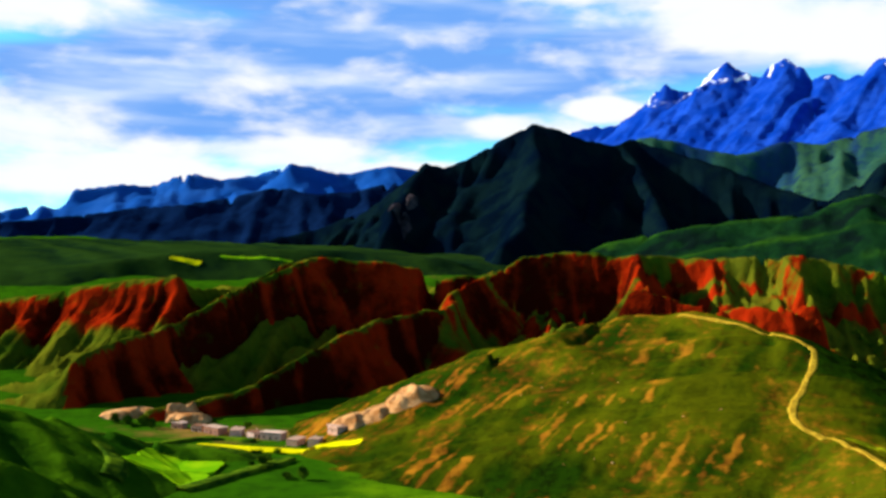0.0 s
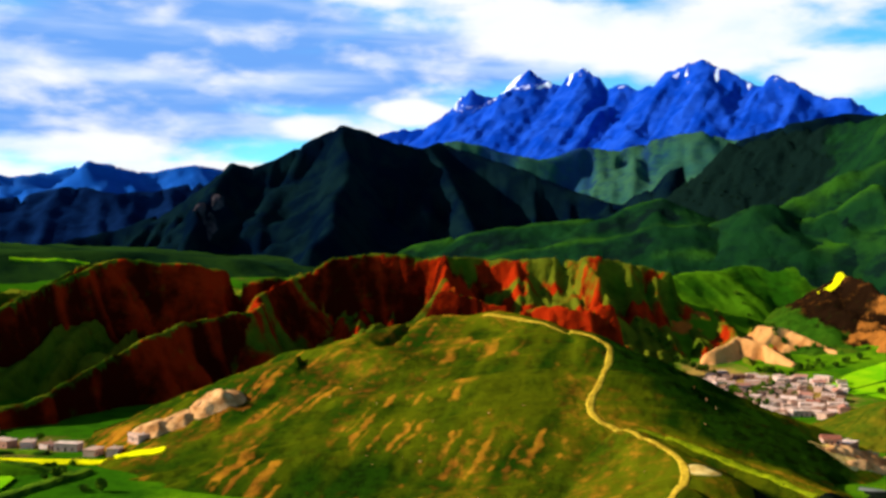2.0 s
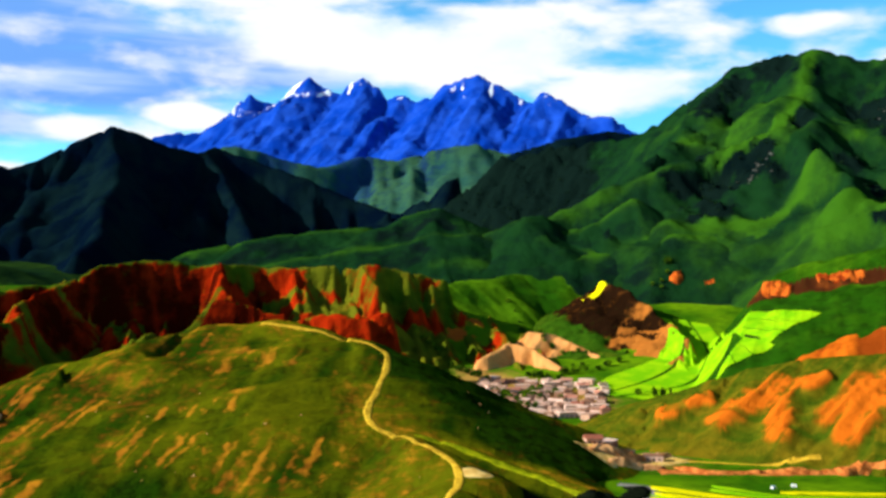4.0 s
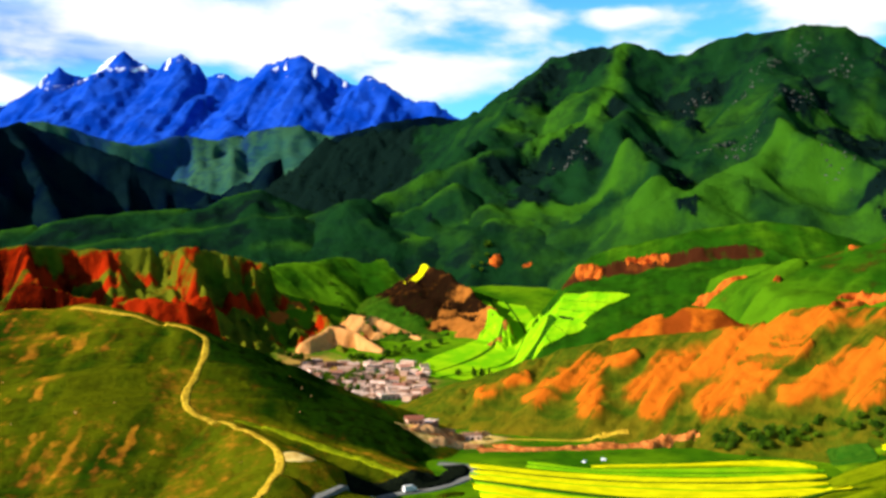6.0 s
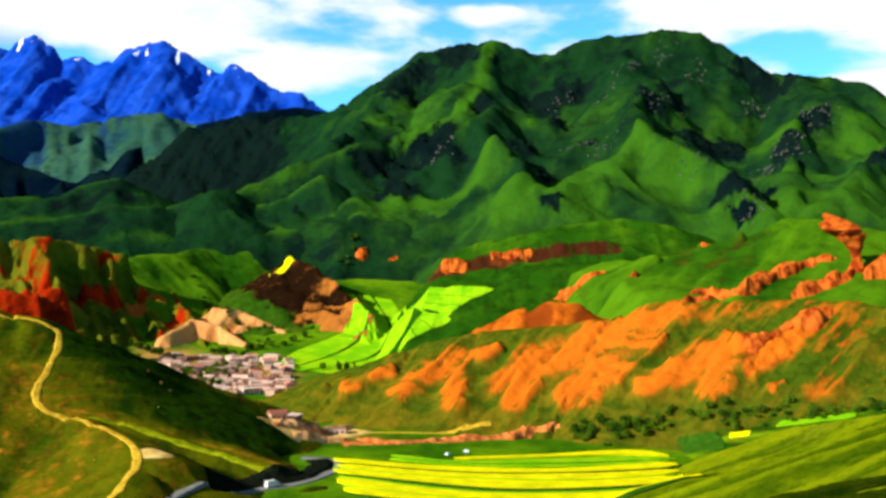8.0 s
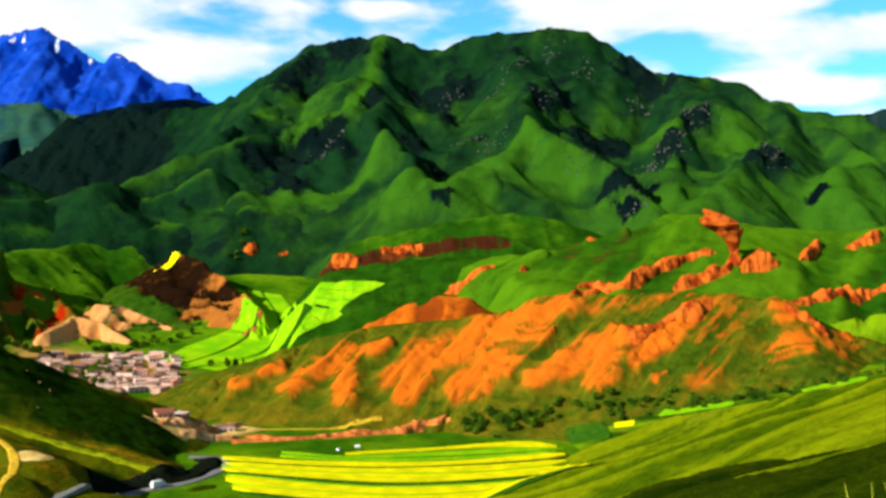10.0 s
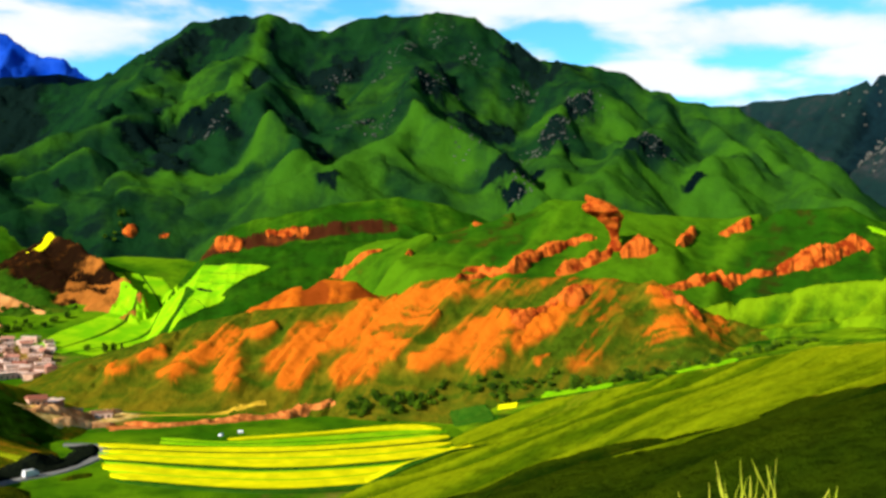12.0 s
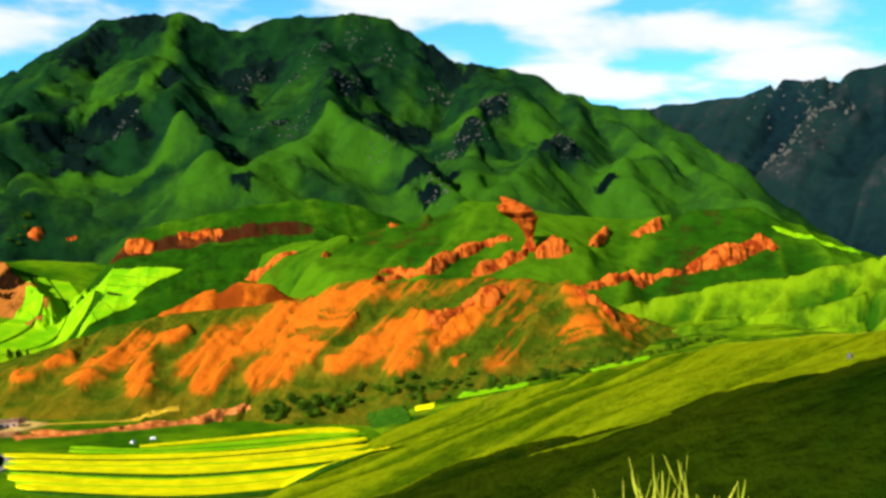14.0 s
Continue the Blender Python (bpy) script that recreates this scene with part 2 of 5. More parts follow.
def vnoise(x, y, seed=0):
    ix, iy = np.floor(x), np.floor(y)
    fx, fy = x - ix, y - iy
    fx, fy = fx * fx * fx * (fx * (6 * fx - 15) + 10), fy * fy * fy * (fy * (6 * fy - 15) + 10)
    a, b = lattice(ix, iy, seed), lattice(ix + 1, iy, seed)
    c, d = lattice(ix, iy + 1, seed), lattice(ix + 1, iy + 1, seed)
    return (a + (b - a) * fx) * (1 - fy) + (c + (d - c) * fx) * fy


def fbm(x, y, seed=0, octaves=5, gain=0.5):
    total, amp, norm = 0, 1.0, 0
    for o in range(octaves):
        total, norm = total + amp * vnoise(x, y, seed + o * 17), norm + amp
        x, y, amp = x * 2.03 + 11.3, y * 2.03 - 7.7, amp * gain
    return total / norm


def ridged(x, y, seed=0, octaves=4):
    """0 in the gullies' beds, 1 on the ribs between them."""
    total, amp, norm = 0, 1.0, 0
    for o in range(octaves):
        total, norm = total + amp * (1 - np.abs(2 * vnoise(x, y, seed + o * 31) - 1)), norm + amp
        x, y, amp = x * 2.1 + 5.1, y * 2.1 + 9.2, amp * 0.5
    return total / norm


def step(v, lo, hi):
    t = np.clip((v - lo) / (hi - lo), 0, 1)
    return t * t * (3 - 2 * t)


def tent(X, Y, crest, left, right, rnd, foot=0.0):
    """Height of a ridge over X, Y: it falls from the crest line by the slopes left and right of it (seen along the line).
    rnd: the crest's rounding; foot: the length in which the slope eases off. Also the way along the crest and off it."""
    H = np.full(X.shape, -1e4)
    S, R = np.zeros(X.shape), np.zeros(X.shape)
    run = 0.0
    for (x0, y0, z0), (x1, y1, z1) in zip(crest, crest[1:]):
        dx, dy = x1 - x0, y1 - y0
        n2 = dx * dx + dy * dy
        u = np.clip(((X - x0) * dx + (Y - y0) * dy) / n2, 0, 1)
        ex, ey = X - x0 - u * dx, Y - y0 - u * dy
        r = np.hypot(ex, ey)
        side = (dx * ey - dy * ex) / (np.sqrt(n2) * np.maximum(r, 1e-6))
        k = right + (left - right) * (side * 0.5 + 0.5)
        D = np.sqrt(r * r + rnd * rnd) - rnd
        if foot:
            D = foot * (1 - np.exp(-D / foot)) + 0.25 * (D - foot * (1 - np.exp(-D / foot)))
        h = z0 + (z1 - z0) * u - k * D
        win = h > H
        H, S, R = np.where(win, h, H), np.where(win, run + u * np.sqrt(n2), S), np.where(win, r * np.sign(side), R)
        run += np.sqrt(n2)
    return H, S, R


def smax(a, b, k):
    h = np.clip(0.5 + 0.5 * (a - b) / k, 0, 1)
    return b + (a - b) * h + k * h * (1 - h)


def ground_height(X, Y):
    d = np.hypot(X, Y)
    base = np.interp(d, [0, 850, 950, 1200, 1450, 1800, 2500, 3500, 5000], [0, 0, 10, 40, 68, 88, 115, 150, 170])
    roll = (fbm(X / 160, Y / 160, 3) - 0.5) * (4 + 22 * step(d, 1000, 1700))
    # the crop valley climbs towards the mountain
    az = np.degrees(np.arctan2(X, Y))
    climb = 36 * step(d, 940, 1250) * step(az, 30, 35) * step(-az, -52, -44)
    return base + climb + roll * step(d, 600, 1200) * (1 - climb / 40)


def grid_mesh(name, X, Y, Z, mat, attrs=None, keep=None):
    """A sheet over a grid of places; faces all of whose corners are not kept are left out."""
    nu, nv = X.shape
    idx = np.arange(nu * nv).reshape(nu, nv)
    f = np.stack([idx[:-1, :-1], idx[1:, :-1], idx[1:, 1:], idx[:-1, 1:]], -1).reshape(-1, 4)
    if keep is not None:
        f = f[keep.ravel()[f].any(1)]
    used = np.unique(f)
    remap = np.zeros(nu * nv, int)
    remap[used] = np.arange(len(used))
    f = remap[f]
    co = np.stack([X, Y, Z], -1).reshape(-1, 3)[used]
    # faces look up
    a, b, c = co[f[0, 0]], co[f[0, 1]], co[f[0, 2]]
    if np.cross(b - a, c - a)[2] < 0:
        f = f[:, ::-1]
    me = bpy.data.meshes.new(name)
    me.vertices.add(len(co))
    me.vertices.foreach_set("co", co.ravel())
    me.loops.add(f.size)
    me.loops.foreach_set("vertex_index", f.ravel().astype(np.int32))
    me.polygons.add(len(f))
    me.polygons.foreach_set("loop_start", np.arange(0, f.size, 4, dtype=np.int32))
    me.polygons.foreach_set("use_smooth", np.ones(len(f), bool))
    me.update(calc_edges=True)
    for key, value in (attrs or {}).items():
        me.attributes.new(key, "FLOAT", "POINT").data.foreach_set("value", np.clip(value, 0, 1).ravel()[used].astype(np.float32))
    me.materials.append(mat)
    return me


LAND = []      # the heights of all landforms, to set things down on


def surface(x, y):
    X, Y = np.atleast_1d(np.asarray(x, float)), np.atleast_1d(np.asarray(y, float))
    z = ground_height(X, Y)
    for (x0, y0, x1, y1), fn in LAND:
        if X.max() > x0 and X.min() < x1 and Y.max() > y0 and Y.min() < y1:
            inside = (X > x0) & (X < x1) & (Y > y0) & (Y < y1)
            z = np.where(inside, np.maximum(z, fn(X, Y)[0]), z)
    return z


def landform(name, label, category, mat, fn, box, cell, depth=4.0):
    """A hill or mountain: the sheet of fn(X, Y) -> height, bare, over the box, wherever it stands out of the ground."""
    x0, y0, x1, y1 = box
    X, Y = np.meshgrid(np.arange(x0, x1 + cell, cell), np.arange(y0, y1 + cell, cell), indexing="ij")
    Z, bare, *more = fn(X, Y)
    keep = Z > ground_height(X, Y) - depth
    LAND.append((box, fn))
    ob = new(name, grid_mesh(name, X, Y, Z, M[mat], {"bare": bare, "tone": more[0] if more else np.full(X.shape, 0.5)}, keep))
    return tagged(ob, label, category, kind="structure")


def bounds(*crests, pad):
    p = np.array([q for c in crests for q in c], float)
    return p[:, 0].min() - pad, p[:, 1].min() - pad, p[:, 0].max() + pad, p[:, 1].max() + pad


def gullied(crests, slopes, rnd, lam, amp, seed, rough=0.0, rough_size=30.0, k=6.0, foot=0.0, bare=None, onset=25.0, skew=0.0, wide=0.8, warp=0.8):
    """A landform of several ridges, cut by gullies lam metres apart and amp deep."""
    def fn(X, Y):
        H = B = T = None
        _, _, near = tent(X, Y, crests[0], 1.0, 1.0, 1.0)
        fade = step(np.abs(near), 0, lam * 2.2)
        wx = X + fade * (fbm(X / (lam * 2), Y / (lam * 2), seed + 5, 3) - 0.5) * lam * warp
        wy = Y + fade * (fbm(X / (lam * 2), Y / (lam * 2), seed + 9, 3) - 0.5) * lam * warp
        for i, (c, (l, r)) in enumerate(zip(crests, slopes)):
            h, s, off = tent(wx if rough > 0 else X, wy if rough > 0 else Y, c, l, r, rnd, foot)
            cx, cy = c[-1][0] - c[0][0], c[-1][1] - c[0][1]
            s = ((X - c[0][0]) * cx + (Y - c[0][1]) * cy) / math.hypot(cx, cy)
            g = 1 - ridged((s + skew * np.abs(off)) / lam + 40 * i, np.abs(off) / (lam * 8) + 13 * i, seed + i, 3)
            g2 = 1 - ridged((s + skew * np.abs(off)) / (lam * 2.7) + 17 * i, np.abs(off) / (lam * 9) + 3 * i, seed + 50 + i, 2)
            h = h - amp * (1.6 * g * step(np.abs(off), 0, onset) + wide * g2 * step(np.abs(off), 0, onset * 2.2))
            b = bare(i, s, off, g) if bare else np.zeros(X.shape)
            # gully shade and lit ribs and crests, put into the tone
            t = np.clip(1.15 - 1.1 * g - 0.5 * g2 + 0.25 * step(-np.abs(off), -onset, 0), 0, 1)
            if H is None:
                H, B, T = h, b, t
            else:
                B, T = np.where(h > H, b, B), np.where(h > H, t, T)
                H = smax(H, h, k)
        if rough:
            H = H + (fbm(X / rough_size, Y / rough_size, seed + 2, 5, 0.55) - 0.5) * 2 * rough
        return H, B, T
    return fn


# ---- far mountains ----
FAR = [(-2037, 3900, 226), (-1767, 4030, 257), (-1623, 4090, 300), (-1513, 4132, 357), (-1337, 4192, 387), (-1229, 4225, 379), (-1051, 4170, 436),
       (-928, 4199, 410), (-793, 4226, 432), (-644, 4251, 484), (-539, 4266, 468), (-455, 4376, 454), (-333, 4387, 476), (-211, 4395, 498), (-64, 4400, 469)]
landform("far_mountain", "far mountain chain tinted blue for haze under bright cloud", "mountain", "far_hazed",
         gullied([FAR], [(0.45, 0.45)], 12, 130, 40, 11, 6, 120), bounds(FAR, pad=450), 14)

FRONT = [(-1620, 3103, 168), (-1405, 3206, 195), (-1170, 3299, 225), (-1020, 3348, 252), (-838, 3295, 263), (-680, 3331, 299), (-536, 3358, 327),
         (-412, 3274, 299), (-267, 3289, 320), (-158, 3296, 346), (27, 3300, 316)]
landform("forest_mountain", "wooded mountain chain painted with blue haze and shade", "mountain", "hazed_forest",
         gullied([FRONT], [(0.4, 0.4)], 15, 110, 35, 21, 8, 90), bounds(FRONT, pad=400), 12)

SNOW = [(581, 4583, 684), (780, 4554, 706), (880, 4535, 778), (942, 4523, 849), (986, 4514, 887), (1042, 4501, 852), (1104, 4486, 861),
        (1158, 4441, 922), (1224, 4391, 964), (1289, 4340, 906), (1341, 4292, 889), (1367, 4252, 924), (1411, 4205, 946), (1458, 4156, 904),
        (1494, 4111, 850), (1535, 4062, 864), (1585, 4010, 830), (1618, 3964, 844), (1650, 3917, 824), (1665, 3877, 885), (1706, 3826, 904),
        (1766, 3764, 912), (1834, 3697, 870), (1871, 3644, 825), (1925, 3581, 785), (1938, 3539, 825), (1971, 3485, 799), (2011, 3427, 755),
        (2058, 3363, 712), (2111, 3293, 713), (2170, 3217, 635), (2288, 3096, 549)]
snow_h = gullied([SNOW], [(0.95, 0.85)], 2, 85, 30, 31, 15, 40, onset=60, skew=0.1, warp=1.2)


def snow_fn(X, Y):
    H, _, tone = snow_h(X, Y)
    _, s, off = tent(X, Y, SNOW, 0.9, 0.8, 4)
    cover = (0.07 + 0.60 * step(fbm(s / 26, np.abs(off) / 110, 77, 5, 0.6), 0.44, 0.66)) * step(H, 660, 880) * step(-np.abs(off), -330, -10)
    return H, cover


landform("snow_mountain", "jagged mountain tinted blue for haze with patches of snow", "mountain", "snow", snow_fn, (0, 3100, 3100, 4820), 9)

MID = [(523, 3258, 465), (630, 3239, 496), (719, 3221, 489), (916, 3170, 437), (1107, 3215, 484), (1196, 3183, 479), (1301, 3141, 517),
       (1438, 3081, 540), (1522, 3040, 507), (1618, 2876, 473), (1797, 2768, 456)]
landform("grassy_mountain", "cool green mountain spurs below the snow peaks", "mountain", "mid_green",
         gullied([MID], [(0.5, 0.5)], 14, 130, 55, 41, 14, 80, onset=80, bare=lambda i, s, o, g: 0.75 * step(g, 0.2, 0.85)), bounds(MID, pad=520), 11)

PYR = [(-498, 2450, 119), (-311, 2481, 171), (-198, 2442, 212), (-115, 2397, 272), (-68, 2399, 297), (-42, 2400, 331), (-1, 2400, 318), (59, 2399, 341),
       (125, 2397, 376), (211, 2391, 423), (264, 2385, 412), (330, 2428, 391), (431, 2463, 387), (463, 2508, 406), (564, 2436, 362), (645, 2364, 329),
       (758, 2277, 272), (842, 2140, 227)]
PYR_SPUR = [(211, 2391, 423), (190, 2200, 290), (150, 2000, 190), (110, 1850, 130)]
PYR_SPUR2 = [(-42, 2400, 331), (-70, 2250, 250), (-120, 2100, 160)]
PYR_SPUR3 = [(431, 2463, 387), (450, 2250, 270), (470, 2050, 180)]
landform("dark_mountain", "steep wooded mountain with cloud shade painted in", "mountain", "shaded_forest",
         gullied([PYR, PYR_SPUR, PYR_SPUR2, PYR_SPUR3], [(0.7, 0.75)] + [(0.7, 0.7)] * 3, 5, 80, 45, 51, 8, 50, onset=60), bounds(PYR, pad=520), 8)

RIDGE = [(636, 2001, 172), (754, 2014, 241), (878, 2017, 303), (1028, 2001, 375), (1115, 1955, 404), (1237, 1939, 428), (1296, 1900, 423), (1406, 1820, 393)]
RIDGE_SPUR = [(878, 2017, 303), (800, 1850, 210), (740, 1700, 150)]
landform("wooded_ridge", "dark wooded ridge running up to the green mountain", "mountain", "shaded_forest",
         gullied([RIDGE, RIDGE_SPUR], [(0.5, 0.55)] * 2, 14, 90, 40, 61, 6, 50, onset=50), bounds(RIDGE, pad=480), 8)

RIGHT = [(2475, 1079, 421), (2529, 945, 482), (2528, 795, 490), (2510, 677, 503), (2529, 602, 536), (2497, 516, 526), (2507, 467, 512), (2462, 435, 536),
         (2473, 367, 550), (2490, 219, 583), (2499, 57, 524), (2480, -250, 480)]
landform("rocky_mountain", "dark wooded mountain with grey crags", "mountain", "dark_rock",
         gullied([RIGHT], [(0.6, 0.6)], 8, 100, 60, 71, 10, 50, onset=60, bare=lambda i, s, o, g: 0.4 * step(-g, -0.38, -0.15)), bounds(RIGHT, pad=700), 9)

GREEN = [(919, 1833, 336), (1056, 1698, 361), (1114, 1613, 379), (1133, 1562, 412), (1157, 1520, 428), (1170, 1497, 453), (1203, 1458, 481),
         (1227, 1424, 493), (1259, 1383, 496), (1276, 1353, 503), (1283, 1346, 503), (1290, 1326, 488), (1319, 1297, 480), (1348, 1267, 484),
         (1375, 1237, 497), (1409, 1199, 509), (1442, 1159, 516), (1480, 1110, 518), (1510, 1069, 517), (1528, 1043, 501), (1543, 1003, 472),
         (1562, 954, 437), (1573, 915, 431), (1594, 858, 419), (1612, 802, 402), (1614, 750, 375), (1609, 687, 352), (1608, 611, 340),
         (1603, 536, 304), (1586, 456, 252)]
SPURS = [[(1275, 1355, 500), (1142, 1245, 404), (1044, 1186, 335), (976, 1191, 303), (882, 1213, 269), (779, 1235, 227), (702, 1258, 200),
          (643, 1277, 170), (586, 1293, 149)],
         [(1181, 1250, 420), (1071, 1134, 335), (1001, 1049, 277), (987, 979, 238), (972, 922, 203), (942, 867, 167), (910, 827, 141)],
         [(1429, 1175, 510), (1299, 1066, 413), (1218, 975, 340), (1167, 911, 294), (1152, 848, 266), (1128, 777, 227), (1079, 707, 178),
          (1035, 665, 148)],
         [(1167, 911, 294), (1080, 891, 245), (983, 896, 199), (904, 920, 169)],
         [(1565, 910, 429), (1440, 784, 356), (1358, 767, 306), (1269, 742, 250), (1188, 702, 196), (1113, 672, 158)],
         [(1614, 750, 375), (1434, 664, 288), (1330, 649, 236), (1245, 640, 206), (1168, 656, 179), (1097, 679, 150)],
         [(1609, 687, 352), (1475, 567, 271), (1380, 505, 214), (1310, 464, 172)],
         [(1627, 618, 342), (1504, 485, 246), (1421, 413, 200), (1345, 349, 160)],
         [(1001, 1049, 277), (941, 1036, 214), (872, 1070, 179), (808, 1106, 163), (771, 1126, 144)],
         [(1203, 1458, 481), (1060, 1354, 382), (940, 1294, 311), (832, 1248, 250)]]
# dark crags and scrub with painted gully shade, and painted lit turf: x, y, radius
GREEN_SCRUB_SHADE = [(1152, 1409, 53), (1209, 1387, 53), (1221, 1311, 29), (1094, 1397, 40), (882, 1191, 36), (934, 1187, 53), (872, 1113, 35),
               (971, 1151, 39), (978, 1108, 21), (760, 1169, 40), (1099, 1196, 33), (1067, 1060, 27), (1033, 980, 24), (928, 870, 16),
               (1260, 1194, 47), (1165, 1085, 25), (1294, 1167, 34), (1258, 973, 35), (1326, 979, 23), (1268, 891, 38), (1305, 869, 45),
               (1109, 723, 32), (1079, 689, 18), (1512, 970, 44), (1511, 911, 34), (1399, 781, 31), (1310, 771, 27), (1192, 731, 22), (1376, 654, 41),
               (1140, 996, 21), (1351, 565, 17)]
GREEN_LIT_TURF = [(1053, 1299, 75), (965, 1299, 52), (967, 1009, 36), (909, 915, 50), (1064, 898, 54), (1122, 886, 37), (1105, 821, 53), (963, 858, 50),
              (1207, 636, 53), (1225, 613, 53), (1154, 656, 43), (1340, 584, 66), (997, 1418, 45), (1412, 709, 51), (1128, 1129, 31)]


def blobs(X, Y, spots, seed, ragged=0.7):
    """Ragged round patches, 1 inside and 0 outside."""
    total = np.zeros(X.shape)
    for x, y, r in spots:
        e = np.hypot(X - x, Y - y) / r
        near = e < 2.2
        if near.any():
            total[near] = np.maximum(total[near], step(-(e[near] + ragged * 2 * (fbm(X[near] / r * 2.2, Y[near] / r * 2.2, seed, 4, 0.6) - 0.5)), -1.15, -0.45))
    return total


green_form = gullied([GREEN] + SPURS, [(0.95, 0.92)] + [(0.72, 0.85)] * 10, 16, 75, 12, 81, 8, 45, k=12, onset=60, warp=1.5, wide=1.0)


def green_fn(X, Y):
    """Lit turf painted on the lower spurs; thin dark turf, crags and painted cloud shade above."""
    H, _, tone = green_form(X, Y)
    H = H + (ridged(X / 58 + 3, Y / 58, 86, 4) - 0.6) * 16 * step(H, 150, 260)
    scrub = blobs(X, Y, GREEN_SCRUB_SHADE, 84)
    # woods cover the western end above the first spur
    bearing = np.degrees(np.arctan2(X, Y)) + 5 * (fbm(X / 120, Y / 120, 88, 4) - 0.5)
    _, _, off = tent(X, Y, SPURS[0], 1.0, 1.0, 1.0)
    woods = step(-bearing, -33.0, -30.5) * step(-off, 6, 30)
    scrub = np.maximum(scrub, woods)
    H = H + scrub * (ridged(X / 17, Y / 17, 87, 3) - 0.45) * 18
    thin = 0.5 * step(fbm(X / 60, Y / 60, 83, 4), 0.50, 0.66) * step(H, 260, 400)
    lit_turf = blobs(X, Y, GREEN_LIT_TURF, 85, 0.5)
    tone = 0.6 * tone + 0.10 * step(-H, -330, -170) - 0.25 * step(H, 270, 450) + 0.30 * lit_turf * (1 - scrub)
    for k in (0, 3, 8):      # sunlit rims along the lower spurs, put into the tone
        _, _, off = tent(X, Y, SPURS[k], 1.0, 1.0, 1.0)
        lit_turf = np.maximum(lit_turf, np.exp(-(off / 15) ** 2))
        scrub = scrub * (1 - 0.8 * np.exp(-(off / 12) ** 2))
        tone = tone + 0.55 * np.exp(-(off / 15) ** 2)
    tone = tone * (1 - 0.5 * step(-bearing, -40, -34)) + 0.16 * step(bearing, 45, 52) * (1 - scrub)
    return H, np.maximum(thin * (1 - lit_turf), scrub), np.clip(tone, 0, 1)


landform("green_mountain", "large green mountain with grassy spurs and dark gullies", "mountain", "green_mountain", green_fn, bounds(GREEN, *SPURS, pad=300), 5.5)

# ---- middle distance ----
TOP = [(-188, 982, 82), (-160, 1007, 99), (-128, 1022, 106), (-82, 1027, 105), (-25, 1040, 97), (-8, 1040, 86), (45, 1049, 91), (69, 1058, 101),
       (93, 1066, 112), (129, 1072, 115), (199, 1061, 113)]
TOP_EAST = [(199, 1061, 113), (249, 1071, 112), (300, 1058, 113), (321, 1052, 117), (345, 1043, 110), (365, 1040, 114), (399, 1025, 107), (440, 1015, 99), (480, 1010, 86)]
R1 = [(-128, 1022, 106), (-160, 947, 94), (-188, 880, 73), (-217, 822, 53), (-250, 770, 39), (-259, 736, 30), (-264, 724, 12)]
R2 = [(-1, 900, 62), (-21, 880, 62), (-44, 859, 59), (-82, 806, 48), (-111, 762, 30), (-140, 716, 17), (-171, 679, 9), (-196, 662, 4)]
R3 = [(45, 1049, 91), (10, 980, 75), (-1, 900, 62)]
R4 = [(202, 1051, 114), (193, 1012, 92), (202, 985, 81), (224, 959, 72)]
R5 = [(346, 1023, 116), (351, 979, 95), (351, 947, 75), (349, 921, 55)]
R6 = [(167, 915, 79), (200, 903, 78), (237, 889, 71), (269, 880, 69), (302, 874, 72), (321, 873, 67), (344, 869, 44)]


def red_bare(i, s, o, g):
    if i == 0:
        return np.where(o < -2, 0.95, 0.15)
    if i == 7:
        return np.where(o < -2, 0.9 - 0.75 * step(fbm(s / 26, o / 14, 4), 0.42, 0.56), 0.15)
    if i in (1, 2):
        return np.where(o > 3, 0.95 * step(-np.abs(o), -95, -60), 0.15 + 0.35 * step(g, 0.4, 0.7))
    if i == 6:
        return np.where(o < 0, 0.95 * step(-np.abs(o), -60, -40), 0.2)
    return 0.24 + 0.7 * step(g + 0.5 * fbm(s / 18, o / 18, 6), 0.40, 0.66)


red_form = gullied([TOP, R1, R2, R3, R4, R5, R6, TOP_EAST], [(0.06, 1.15), (1.0, 0.24), (0.9, 0.30), (0.8, 0.8), (0.9, 0.5), (1.1, 0.45), (0.25, 0.6), (0.06, 0.6)], 3, 31, 22, 91, 5.0, 26, k=4, onset=16, bare=red_bare, wide=2.0)


def red_fn(X, Y):
    """Crumbling faces, broken into ledges and clefts, with dark seams painted in as wall shade."""
    H, bare, tone = red_form(X, Y)
    H = H + bare * ((ridged(X / 15, Y / 15, 95, 4) - 0.6) * 9 + (fbm(X / 6, Y / 6, 96, 3) - 0.5) * 3)
    # slanting clefts break up the eastern scarp
    east = step(X, 185, 230) * step(-Y, -1062, -1035)
    H = H + east * (ridged((X + 0.5 * Y) / 52, (Y - 0.5 * X) / 120, 98, 3) - 0.66) * 15
    bare = bare * (1 - 0.8 * step(X, 315, 365) * step(fbm(X / 28, Y / 28, 99, 4), 0.36, 0.52))
    # tone lowered for shaded walls and raised for the sunlit eastern scarp
    return H, bare, np.clip(tone * 0.9 - 0.12 + 0.3 * step(X, 180, 230) + 0.5 * (fbm(X / 13, Y / 13, 97, 4) - 0.5), 0, 1)


landform("red_cliff", "deep red eroded earth cliffs below a grassy plateau", "cliff", "red_land",
         red_fn, bounds(TOP, TOP_EAST, R1, R2, pad=170), 2.4)

R0 = [(-499, 958, 43), (-452, 961, 52), (-417, 953, 63), (-382, 946, 68), (-343, 939, 76), (-305, 937, 82), (-245, 928, 90)]
